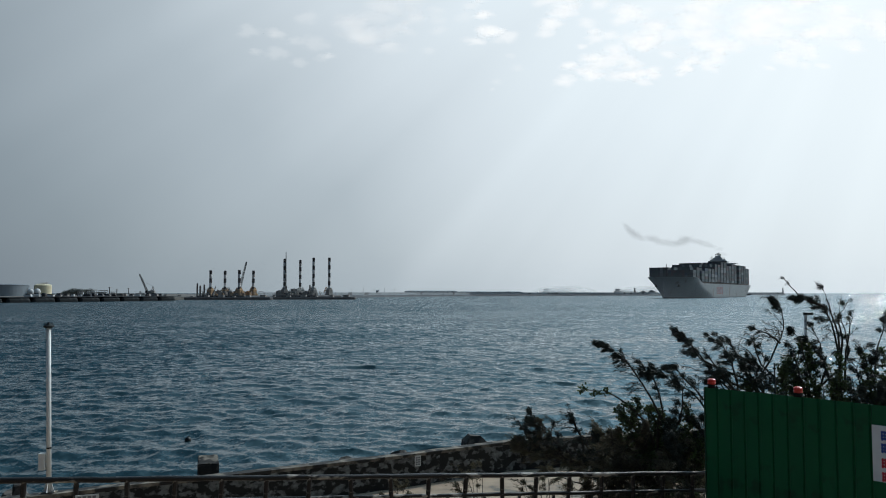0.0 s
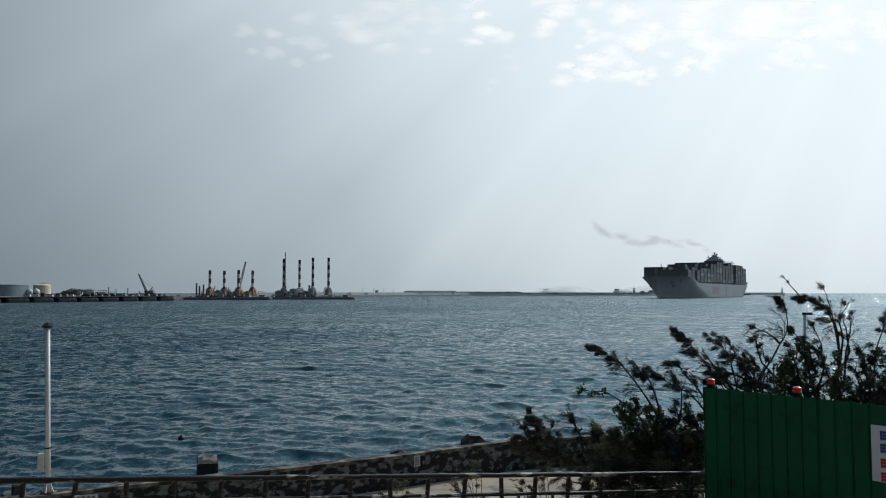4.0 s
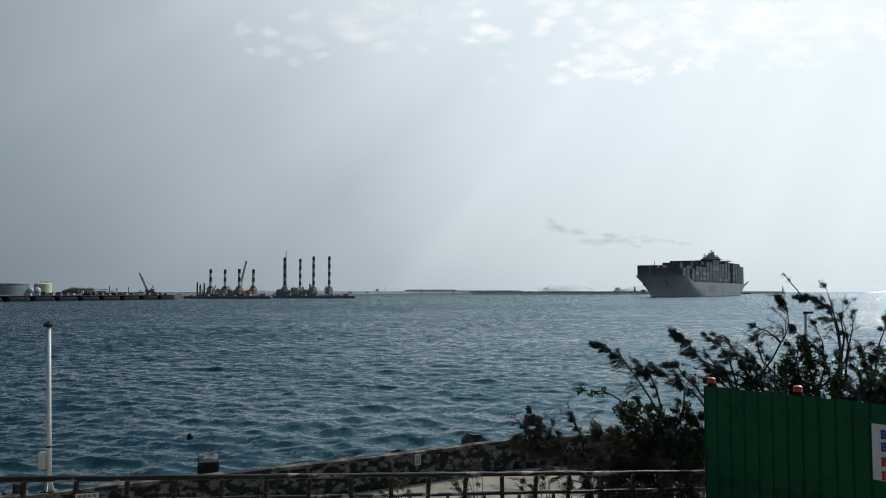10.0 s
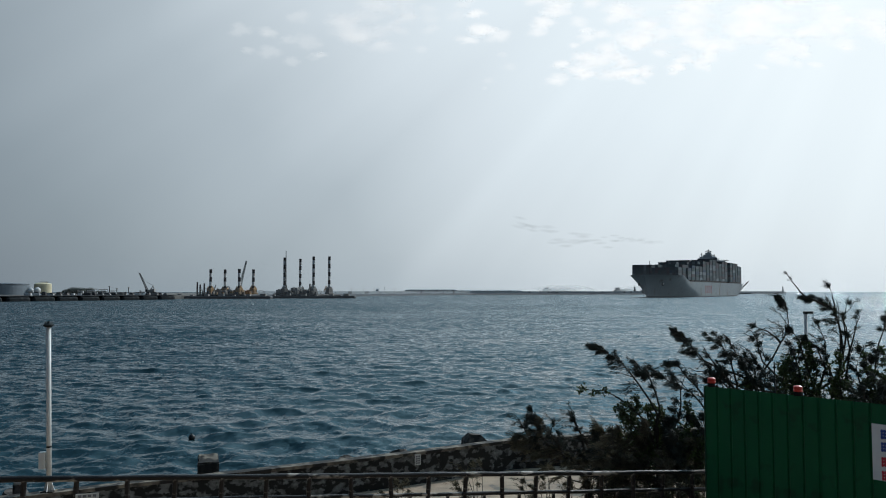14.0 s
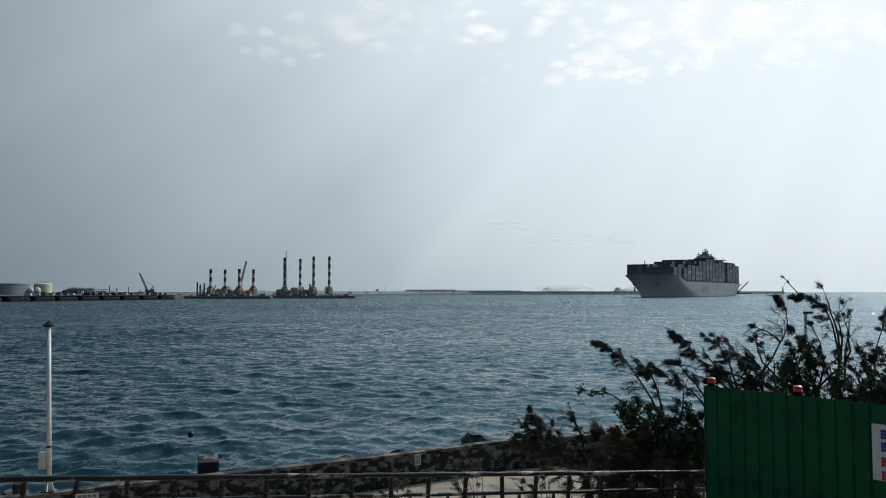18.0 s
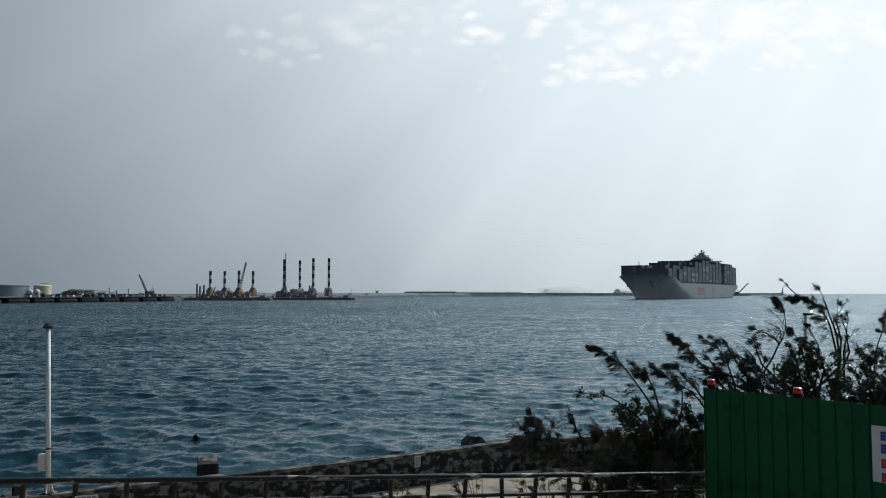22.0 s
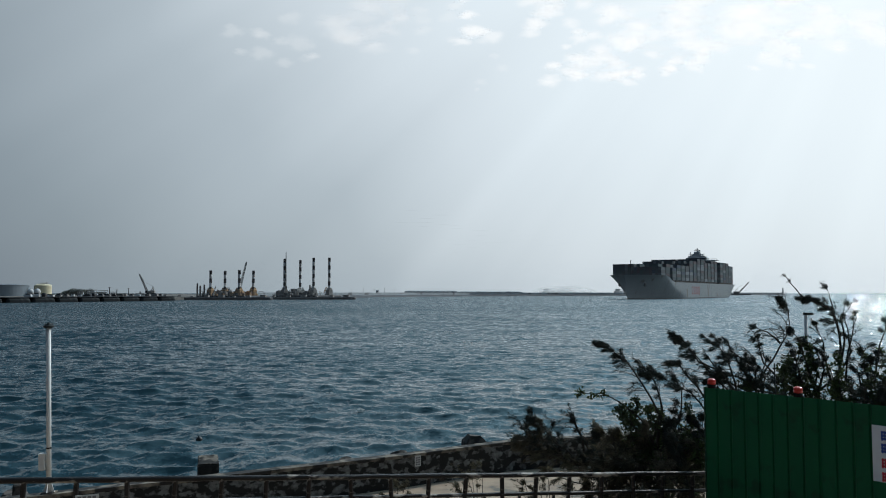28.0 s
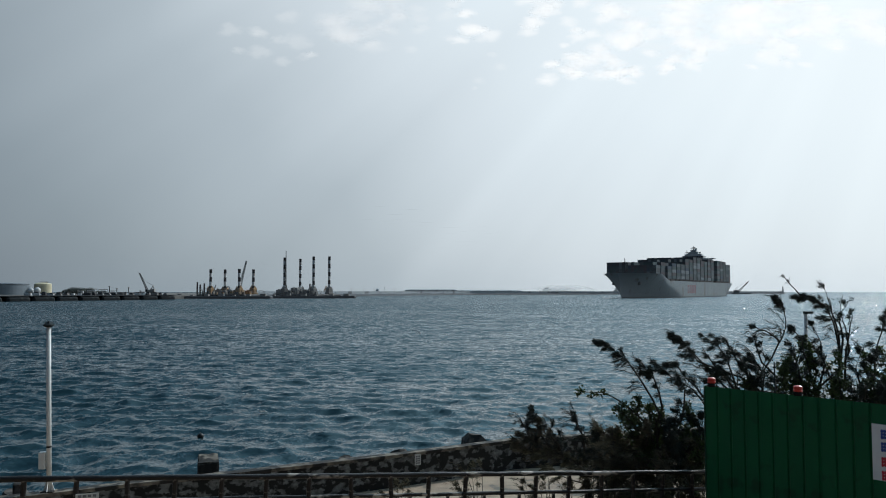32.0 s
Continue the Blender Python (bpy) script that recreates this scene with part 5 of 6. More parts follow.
    box(bm, 79 - 160, 87.5 - 160, -8.5, 8.5, 41.5, 43.2, bevel=0.3)
    box(bm, 80 - 160, 86 - 160, -4.6, 4.6, 43.2, 45.6, bevel=0.3)
    box(bm, 80.5 - 160, 85.5 - 160, -3.0, 3.0, 45.6, 47.8, bevel=0.5)
    part("compass_deck", bm, M["house"], ship)
    bm = bmesh.new()
    for x, y0, y1, z in ((88.4, -20.3, 20.3, 39.9), (87.4, -8.4, 8.4, 44.3)):
        tube(bm, [(x - 160, y0, z), (x - 160, y1, z)], 0.07, 4)
        for k in range(9):
            y = y0 + (y1 - y0) * k / 8
            tube(bm, [(x - 160, y, z - 1.1), (x - 160, y, z)], 0.06, 4)
    part("bridge_rail", bm, M["house"], ship)
    bm = bmesh.new()
    tube(bm, [(-77, -7.0, 41), (-77, -7.0, 47.6)], [0.45, 0.3], 6)
    tube(bm, [(-77, -8.6, 45.4), (-77, -5.4, 45.4)], 0.25, 6)
    tube(bm, [(-77, 6.6, 41), (-77, 6.6, 45.6)], 0.3, 6)
    tube(bm, [(-77, 0, 47), (-77, 0, 51.2)], [0.7, 0.4], 6)
    box(bm, -77.4, -76.6, -3.2, 3.2, 48.8, 49.3)
    box(bm, -76.9, -76.3, -1.9, 1.9, 50.1, 50.5)
    part("radar_mast", bm, M["barge_grey"], ship)
    for x, y, z, r in ((-78, 2.0, 48.5, 1.1), (-80, -6.2, 44.2, 0.9)):
        bm = bmesh.new()
        bmesh.ops.create_uvsphere(bm, u_segments=12, v_segments=8, radius=r, matrix=Matrix.Translation((x, y, z)))
        part("radome", bm, M["house"], ship, smooth=True)
    bm = bmesh.new()
    box(bm, 64 - 160, 74 - 160, -5, 5, 13, 43.5, bevel=0.8)
    fun = part("funnel", bm, M["funnel"], ship, "pale square funnel casing")
    for y in (-2, 0, 2):
        bm = bmesh.new()
        tube(bm, [(-91, y, 43), (-91.3, y, 46.0)], 0.7, 8)
        part("exhaust_pipe", bm, M["barge_dark"], fun)
    KEYED.append((ship, [(t, ship_path(t)) for t in (0, 8, 16, 24, 32)]))


build_ship()

# ---- smoke and clouds ----


def puff_mesh(name, material):
    """A shallow bowl of vapour about a metre in radius, broad side towards -y."""
    bm = bmesh.new()
    rings = []
    for i in range(1, 7):
        r = i / 6
        rings.append([bm.verts.new((r * math.cos(q), -0.22 * (1 - r * r), r * math.sin(q))) for q in (2 * math.pi * j / 20 for j in range(20))])
    c = bm.verts.new((0, -0.22, 0))
    for j in range(20):
        bm.faces.new((c, rings[0][j], rings[0][(j + 1) % 20]))
        for r0, r1 in zip(rings, rings[1:]):
            bm.faces.new((r0[j], r1[j], r1[(j + 1) % 20], r0[(j + 1) % 20]))
    return mesh_of(name, bm, material, True)


def build_smoke():
    """A thin dark plume from the funnel: wisps that drift to the west as one trail, spread apart and thin out."""
    rng = random.Random(31)
    plume = thing("smoke", pose(0, 0, 0), "thin brownish funnel smoke drifting off and dispersing", "smoke", kind="stuff")
    me = puff_mesh("smoke_wisp", M["smoke"])
    thin = puff_mesh("thin_smoke_wisp", M["smoke_thin"])
    crest = ((0, 50), (2, 62), (4.2, 67), (6.2, 63), (8.5, 66), (10.6, 70), (11.6, 75), (12.4, 84))    # age in seconds, height
    WIND = 8.8

    def height(age):
        for (a0, h0), (a1, h1) in zip(crest, crest[1:]):
            if age <= a1:
                return h0 + (h1 - h0) * (age - a0) / (a1 - a0)
        return crest[-1][1]

    def release(t):
        return ship_path(t) @ Vector((-91, 0, 44))

    # the old trail, thickest in its middle and in its curled head, and the last of the smoke still being given off
    ages = [12.4 * (i + rng.random()) / 22 for i in range(22)] + [4.6, 5.4] + [11.6, 12.2]
    ages += [-0.5 * i - 0.15 * rng.random() for i in range(1, 15)]
    for i, age0 in enumerate(ages):
        late = age0 < 0
        grown = min(max(age0, 1.2) / 4, 1)
        r = rng.uniform(2.6, 3.6) if late else (2.4 + 2.6 * grown) * rng.uniform(0.85, 1.2)
        ob = piece("wisp", thin if late else me, plume, pose(0, 0, 0))
        ob.scale = (r * (3.0 if late else 2.8), 1.2, r * 1.2)
        part_x, part_z = rng.gauss(0, 1), rng.gauss(0, 1)      # which way this wisp parts from the rest
        tilt = rng.uniform(-6, 12) if age0 < 10.4 else rng.uniform(30, 50)
        rows = []
        for t in [0.5 * k for k in range(8)] + list(range(4, 33)):
            age = t + age0
            if age < 0:
                q = ship_path(t) @ Vector((-91, 0, 30))
                rows.append((t, pose(q.x, q.y, q.z)))
                continue
            born = max(-age0, 0.0)
            q = release(born)
            x = q.x - WIND * age
            rise = 50 + (64 - 50) * (1 - math.exp(-age / 1.6)) if late or age0 < 2 else height(age0)
            gone = t if not late else age
            spread = 1.0 + 0.10 * gone + 0.005 * gone * gone
            fold = min(max((gone - 3) / 16, 0), 1)      # the older lie down into thin level streaks
            rows.append((t, pose(x + part_x * spread * 1.8, 890 + i * 0.4, rise + part_z * spread * 1.0 + 0.45 * gone * (age0 > 9) + 0.12 * gone, 92.5 * fold, tilt * (1 - fold), 0)))
        KEYED.append((ob, rows))


def build_clouds():
    """Small broken cloud cells high over the sea, drifting slowly."""
    rng = random.Random(5)
    layer = thing("cloud_layer", pose(0, 0, 0), "broken white fair-weather cloud cells in a hazy sky", "cloud", kind="stuff")
    me = puff_mesh("cloud_cell", M["cloud"])
    faint = puff_mesh("faint_cloud_cell", M["cloud_thin"])
    Y = 3200.0
    k = Y / 1358

    def put(px, pz, w, h, mesh=None):
        ob = piece("cloud", mesh or (faint if px < 40 or (px < 130 and pz < 425) else me), layer, pose(px * k, Y + rng.uniform(-150, 150), 5.2 + pz * k, 0, rng.uniform(-10, 10), 0))
        ob.scale = (w * k, 30, h * k)

    def bank(px, pz, w, h, n, size):
        """A ragged patch of n small cells."""
        for i in range(min(6, (n + 2) // 2)):
            s = size * rng.uniform(0.8, 1.7) * (1.5 if px < -100 else 1.0)
            put(px + rng.gauss(0, 0.42) * w, pz + rng.gauss(0, 0.42) * h, s, s * rng.uniform(0.38, 0.62))

    # patches as (bearing, height, width, depth) in thousandths of their distance, with their number of cells and cell size
    for c in ((-255, 466, 40, 12, 5, 20), (-185, 474, 46, 16, 9, 22), (-225, 440, 30, 8, 3, 16), (-95, 470, 34, 12, 4, 16), (-160, 445, 30, 12, 5, 24), (-125, 458, 24, 12, 4, 22),
              (-380, 455, 40, 10, 3, 15), (-300, 428, 40, 8, 3, 14), (-330, 478, 40, 10, 3, 16), (-45, 448, 24, 8, 3, 18), (-60, 506, 30, 12, 5, 20), (-35, 490, 26, 10, 5, 20), (30, 505, 60, 14, 6, 24), (75, 478, 40, 12, 9, 24),
              (30, 474, 24, 8, 3, 18), (60, 512, 30, 8, 5, 22), (-120, 512, 50, 12, 7, 24), (178, 482, 22, 14, 6, 20), (110, 412, 26, 10, 3, 13), (75, 380, 24, 8, 3, 11), (200, 512, 40, 14, 7, 26), (265, 395, 60, 18, 16, 26),
              (215, 396, 30, 14, 6, 18), (310, 398, 40, 18, 9, 24), (345, 386, 30, 14, 6, 18), (400, 402, 30, 14, 6, 20), (405, 388, 18, 14, 4, 14), (320, 440, 70, 22, 12, 26), (350, 462, 60, 16, 9, 26), (240, 430, 30, 10, 5, 18), (235, 462, 40, 12, 5, 18),
              (440, 452, 60, 18, 9, 26), (480, 418, 60, 8, 6, 20), (520, 474, 80, 22, 14, 32), (570, 496, 70, 18, 12, 34), (600, 446, 70, 18, 9, 28), (640, 418, 40, 12, 4, 18), (690, 472, 70, 24, 12, 34), (760, 460, 60, 26, 9, 34),
              (430, 505, 80, 16, 9, 32), (330, 502, 70, 16, 9, 30), (560, 408, 40, 10, 3, 16), (690, 425, 50, 10, 3, 16)):
        bank(*c)
    # thin veils that join the cells of the thicker banks
    for px, pz, w, h in ((255, 402, 70, 13), (320, 405, 60, 14), (290, 425, 60, 12), (350, 470, 60, 18), (380, 440, 60, 14), (420, 412, 40, 13), (450, 470, 70, 14),
                         (540, 486, 90, 20), (585, 470, 80, 14), (640, 492, 80, 18), (480, 446, 50, 10), (700, 470, 80, 18), (380, 506, 80, 12)):
        put(px, pz, w, h, faint)
    for px, pz, w, h in ((272, 403, 44, 15), (306, 400, 38, 14), (352, 466, 44, 18), (545, 482, 60, 22), (600, 476, 60, 16), (410, 398, 24, 12), (470, 424, 34, 9), (332, 420, 34, 11)):
        put(px, pz, w, h, me)
    for i in range(46):
        px = rng.uniform(-420, 820)
        put(px, rng.uniform(545, 640), rng.uniform(30, 80), rng.uniform(14, 30))
    KEYED.append((layer, [(0.0, pose(20 * k, 0, 0)), (32.0, pose(-12 * k, 0, 0))]))


def build_haze_sheets():
    """Translucent sheets that stand in for distance haze over the harbour and anchored ships."""
    mist = thing("distance_haze", pose(0, 0, 0), "pale translucent sheets standing in for distance haze over the harbour and beyond the breakwater", "mist", kind="stuff")
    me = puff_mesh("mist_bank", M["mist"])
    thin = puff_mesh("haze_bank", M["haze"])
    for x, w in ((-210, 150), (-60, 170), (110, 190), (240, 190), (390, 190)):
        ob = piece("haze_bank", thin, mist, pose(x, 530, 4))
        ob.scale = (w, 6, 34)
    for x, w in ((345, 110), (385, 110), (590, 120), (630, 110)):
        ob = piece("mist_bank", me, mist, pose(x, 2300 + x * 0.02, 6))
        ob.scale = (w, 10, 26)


build_smoke()
build_clouds()
build_haze_sheets()

# ---- float in the water ----
fl = thing("net_float", pose(0, 0, 0), "small black net float bobbing in the sea", "float")
bm = bmesh.new()
bmesh.ops.create_uvsphere(bm, u_segments=18, v_segments=12, radius=0.115)
part("ball", bm, M["float_black"], fl, smooth=True)
bm = bmesh.new()
tube(bm, [(0, 0, 0.10), (0, 0, 0.135)], 0.025, 8)
part("eyelet", bm, M["float_black"], fl)
K27 = 27.5 / 1358
KEYED.append((fl, [(t, pose((x - 784) * K27, 27.5, 5.26 - (y - 516) * K27, rx, ry)) for t, x, y, rx, ry in (
    (0, 338, 776, 0, 10), (1.5, 333, 774, 10, -5), (3, 330, 771, -5, 8), (4.5, 327, 775, 5, -8), (6, 325.5, 776, -8, 10), (7.5, 333, 773, 5, -6), (9, 340, 771, -6, 8), (11, 343, 773, 8, -10),
    (13, 345, 773, -5, 6), (15, 344, 775, 6, -8), (17, 343, 771, -6, 8), (19, 344, 768, 8, -6), (21, 350, 771, -5, 10), (23, 356, 770, 6, -8),
    (25, 357, 774, -8, 6), (28, 358, 776, 6, -6), (30, 359, 773, -4, 8), (32, 360, 772, 4, -4))]))

# ---- trees behind the hoarding and the railing ----
# name, label, trunk line, limbs (line, foliage, fullness, leafy share, sway)
TREES = []


def tree_plan(name, label, trunk):
    TREES.append((name, label, trunk, []))


def limb(line, kind, full, share, sway):
    """One bough: its line, what it bears and how densely, over which outer share, and how it sways."""
    TREES[-1][3].append((line, kind, full, share, sway))


def hedge(x0, x1, n, low, high, foot, y, kinds, full):
    """A row of short upright boughs that fill the foot of a bush."""
    for i in range(n):
        x = x0 + (x1 - x0) * (i + hedge_rng.random() * 0.6) / n
        top = hedge_rng.uniform(low, high)
        line = []
        for f, lo, hi, deep in ((0.0, -0.05, 0.26, 0.0), (0.4, -0.05, 0.21, 0.2), (0.75, -0.08, 0.13, 0.3), (1.0, -0.15, 0.0, 0.3)):
            s = 1 + hedge_rng.uniform(-deep, deep) / y
            line.append(((x + hedge_rng.uniform(lo, hi)) * s, y * s, EYE[2] + (foot + (top - foot) * f - EYE[2]) * s))
        limb(line, hedge_rng.choice(kinds), full, 0.95, "y")


hedge_rng = random.Random(4)

tree_plan("ironwood_tree", "tall wind-bent ironwood tree with dark drooping needles", [(6.80, 15.00, 0.96), (6.75, 15.00, 2.28), (6.69, 15.00, 3.17)])
limb([(6.69, 15.00, 3.17), (5.89, 14.80, 3.34), (6.22, 15.00, 3.66), (6.60, 15.10, 4.21), (6.70, 15.10, 4.38), (6.75, 15.10, 4.62), (6.73, 15.10, 4.87), (6.54, 15.00, 5.05)], "needles", 2.20, 0.27, "c")
limb([(6.60, 15.10, 4.21), (6.38, 15.00, 4.37), (6.21, 15.00, 4.46), (5.99, 15.00, 4.50)], "needles", 0.80, 0.70, "c")
limb([(6.75, 15.00, 3.28), (6.20, 15.00, 3.83), (6.09, 15.00, 4.27), (6.01, 15.00, 4.40)], "needles", 0.55, 0.50, "c")
limb([(6.80, 15.00, 2.95), (7.77, 15.00, 3.71), (7.69, 15.00, 4.36), (7.58, 15.00, 4.74), (7.47, 15.00, 4.93), (7.22, 15.00, 5.05), (6.98, 15.00, 5.07)], "needles", 1.70, 0.36, "a")
limb([(7.49, 15.00, 4.90), (7.22, 15.00, 5.02), (6.96, 15.00, 5.16), (6.80, 15.00, 5.35), (6.65, 15.00, 5.56)], "needles", 0.14, 0.60, "a")
limb([(7.69, 15.00, 3.83), (7.71, 15.00, 4.38), (7.60, 15.00, 4.80), (7.53, 15.00, 5.09), (7.49, 15.00, 5.24)], "needles", 0.50, 0.50, "a")
limb([(7.67, 15.00, 3.61), (7.91, 15.00, 4.05), (7.85, 15.00, 4.49), (7.78, 15.00, 4.76)], "needles", 0.50, 0.50, "x")
limb([(7.25, 15.00, 3.17), (7.41, 15.00, 3.72), (7.25, 15.00, 4.11), (7.03, 15.00, 4.27)], "needles", 1.50, 0.70, "x")
limb([(7.03, 15.00, 3.17), (6.91, 15.00, 3.61), (6.83, 15.00, 3.94), (6.76, 15.00, 4.14)], "needles", 1.80, 0.80, "y")
limb([(6.80, 15.00, 2.50), (6.80, 15.00, 3.28), (6.86, 15.00, 3.83), (7.03, 15.00, 4.27)], "leaves", 2.20, 0.90, "y")
limb([(6.80, 15.00, 2.50), (7.14, 15.00, 3.17), (7.25, 15.00, 3.61), (7.14, 15.00, 4.05)], "leaves", 2.20, 0.90, "y")
limb([(6.80, 15.00, 2.39), (6.64, 15.00, 2.95), (6.58, 15.00, 3.50), (6.75, 15.00, 3.83)], "leaves", 1.80, 0.90, "y")
limb([(7.64, 15.00, 3.17), (7.44, 15.00, 3.78), (7.38, 15.00, 4.22), (7.25, 15.00, 4.52)], "needles", 0.90, 0.75, "a")
limb([(7.25, 15.00, 3.17), (7.07, 15.00, 3.83), (6.98, 15.00, 4.21), (6.83, 15.00, 4.43)], "needles", 0.90, 0.70, "x")
limb([(7.78, 15.00, 3.28), (7.86, 15.00, 4.05), (7.96, 15.00, 4.44), (8.04, 15.00, 4.71)], "needles", 0.50, 0.60, "a")
limb([(7.67, 15.00, 3.61), (7.80, 15.00, 4.27), (7.73, 15.00, 4.71), (7.88, 15.00, 4.88)], "needles", 0.45, 0.60, "a")
hedge(6.47, 7.91, 8, 3.28, 3.80, 2.50, 15.0, ("leaves", "leaves", "needles",), 1.1)
tree_plan("ironwood_tree", "dense dark ironwood tree leaning with the wind", [(8.56, 14.60, 1.07), (8.34, 14.60, 2.15), (8.18, 14.60, 2.90)])
limb([(8.18, 14.60, 2.90), (8.13, 14.60, 3.44), (8.18, 14.60, 3.97), (8.34, 14.60, 4.46), (8.43, 14.60, 4.73)], "needles", 1.00, 0.85, "g")
limb([(8.24, 14.60, 2.90), (7.91, 14.60, 3.33), (7.81, 14.60, 3.76), (7.97, 14.60, 4.14)], "needles", 1.00, 0.90, "g")
limb([(8.24, 14.60, 2.79), (8.56, 14.60, 3.44), (8.67, 14.60, 4.08), (8.50, 14.60, 4.51)], "needles", 1.00, 0.90, "g")
limb([(8.18, 14.60, 2.79), (7.59, 14.60, 3.11), (7.43, 14.60, 3.33), (7.48, 14.60, 3.60)], "leaves", 1.80, 0.90, "y")
limb([(8.18, 14.60, 2.58), (8.13, 14.60, 3.22), (8.02, 14.60, 3.65), (8.13, 14.60, 3.87)], "needles", 1.40, 0.95, "y")
limb([(8.34, 14.60, 2.58), (8.77, 14.60, 3.22), (8.99, 14.60, 3.76), (8.77, 14.60, 4.30)], "needles", 1.00, 0.90, "g")
hedge(7.48, 8.88, 8, 3.33, 4.08, 2.58, 14.6, ("needles", "leaves", "leaves",), 1.2)
hedge(7.75, 8.95, 8, 3.35, 3.95, 2.50, 14.3, ("needles", "leaves",), 1.3)
tree_plan("ironwood_tree", "spreading ironwood shrub with wind-combed branches", [(5.40, 14.20, 0.98), (5.40, 14.20, 2.02), (5.34, 14.20, 2.86)])
limb([(5.34, 14.20, 2.86), (5.29, 14.20, 3.38), (4.93, 14.20, 3.75), (4.64, 14.20, 4.13), (4.38, 14.20, 4.34)], "needles", 1.90, 0.40, "d")
limb([(5.34, 14.20, 2.86), (5.40, 14.20, 3.49), (5.29, 14.20, 3.90), (5.13, 14.20, 4.22), (4.93, 14.20, 4.36)], "needles", 1.80, 0.42, "d")
limb([(5.40, 14.20, 2.86), (5.71, 14.20, 3.49), (5.76, 14.20, 3.80), (5.50, 14.20, 4.01), (5.29, 14.20, 4.06)], "needles", 1.60, 0.50, "x")
limb([(5.40, 14.20, 2.75), (5.87, 14.20, 3.28), (5.92, 14.20, 3.69), (5.76, 14.20, 3.90)], "needles", 1.30, 0.80, "y")
limb([(5.29, 14.20, 2.86), (4.77, 14.20, 3.28), (4.51, 14.20, 3.59), (4.35, 14.20, 3.80), (4.19, 14.20, 3.85)], "needles", 1.60, 0.50, "x")
limb([(5.29, 14.20, 2.65), (4.87, 14.20, 2.96), (4.56, 14.20, 3.38), (4.04, 14.20, 3.67), (3.88, 14.20, 3.80)], "needles", 1.70, 0.45, "x")
limb([(5.80, 14.20, 3.38), (5.49, 14.20, 3.64), (5.02, 14.20, 3.82), (4.71, 14.20, 3.98), (4.55, 14.20, 4.24), (4.34, 14.20, 4.43)], "needles", 0.90, 0.60, "d")
limb([(5.75, 14.20, 3.38), (5.44, 14.20, 3.92), (5.28, 14.20, 4.24), (5.00, 14.20, 4.39)], "needles", 1.00, 0.60, "d")
limb([(5.67, 14.20, 3.33), (5.54, 14.20, 3.82), (5.70, 14.20, 4.03), (5.52, 14.20, 4.20)], "needles", 0.80, 0.80, "x")
limb([(5.71, 14.20, 3.33), (5.24, 14.20, 3.57), (4.87, 14.20, 3.75), (4.58, 14.20, 3.78)], "needles", 0.70, 0.80, "x")
limb([(5.40, 14.20, 3.33), (5.13, 14.20, 3.69), (4.89, 14.20, 3.99), (4.77, 14.20, 4.20)], "needles", 0.90, 0.70, "y")
limb([(5.87, 14.20, 3.28), (5.83, 14.20, 3.69), (5.94, 14.20, 3.95), (5.88, 14.20, 4.16)], "needles", 0.70, 0.80, "x")
hedge(4.95, 6.10, 7, 3.45, 3.95, 2.54, 14.2, ("needles",), 0.6)
hedge(4.87, 6.13, 5, 3.30, 3.60, 2.54, 14.2, ("needles", "leaves",), 0.8)
tree_plan("ironwood_tree", "low ironwood shrub with feathery needles and a few broad leaves", [(3.93, 14.00, 1.04), (3.88, 14.00, 1.76), (3.86, 14.00, 2.38)])
limb([(3.86, 14.00, 2.38), (3.88, 14.00, 2.99), (3.57, 14.00, 3.51), (3.26, 14.00, 3.92), (3.01, 14.00, 4.09), (2.74, 14.00, 4.21)], "needles", 2.00, 0.42, "b")
limb([(3.86, 14.00, 2.38), (3.93, 14.00, 3.10), (3.77, 14.00, 3.61), (3.52, 14.00, 3.92), (3.36, 14.00, 4.00)], "needles", 1.50, 0.45, "b")
limb([(3.82, 14.00, 2.38), (3.67, 14.00, 2.84), (3.21, 14.00, 3.25), (2.90, 14.00, 3.41), (2.54, 14.00, 3.43)], "leaves", 0.70, 0.70, "e")
limb([(3.86, 14.00, 2.27), (4.29, 14.00, 2.89), (4.34, 14.00, 3.41), (4.19, 14.00, 3.72)], "needles", 1.60, 0.80, "x")
limb([(3.86, 14.00, 2.27), (3.57, 14.00, 2.58), (3.36, 14.00, 2.89), (3.21, 14.00, 3.05)], "leaves", 1.80, 0.95, "y")
limb([(3.86, 14.00, 2.27), (4.03, 14.00, 2.58), (3.98, 14.00, 2.99), (3.77, 14.00, 3.15)], "leaves", 2.00, 0.95, "y")
limb([(3.88, 14.00, 2.07), (4.29, 14.00, 2.38), (4.49, 14.00, 2.79), (4.44, 14.00, 3.10)], "leaves", 2.00, 0.95, "y")
limb([(3.88, 14.00, 2.07), (4.34, 14.00, 2.27), (4.60, 14.00, 2.48), (4.70, 14.00, 2.89)], "needles", 2.20, 0.95, "y")
limb([(3.88, 14.00, 1.96), (3.57, 14.00, 2.27), (3.15, 14.00, 2.53), (2.85, 14.00, 2.68)], "dry", 2.20, 0.95, "y")
limb([(3.88, 14.00, 1.96), (3.98, 14.00, 2.17), (3.67, 14.00, 2.48), (3.46, 14.00, 2.58)], "dry", 2.40, 0.95, "y")
limb([(3.88, 14.00, 1.91), (4.39, 14.00, 1.96), (4.55, 14.00, 2.12), (4.65, 14.00, 2.27)], "needles", 2.40, 0.95, "y")
hedge(3.26, 4.80, 8, 2.58, 3.30, 1.91, 14.0, ("needles", "leaves", "dry",), 2.0)
hedge(3.15, 4.86, 9, 1.86, 2.38, 1.24, 14.0, ("dry", "needles",), 2.0)
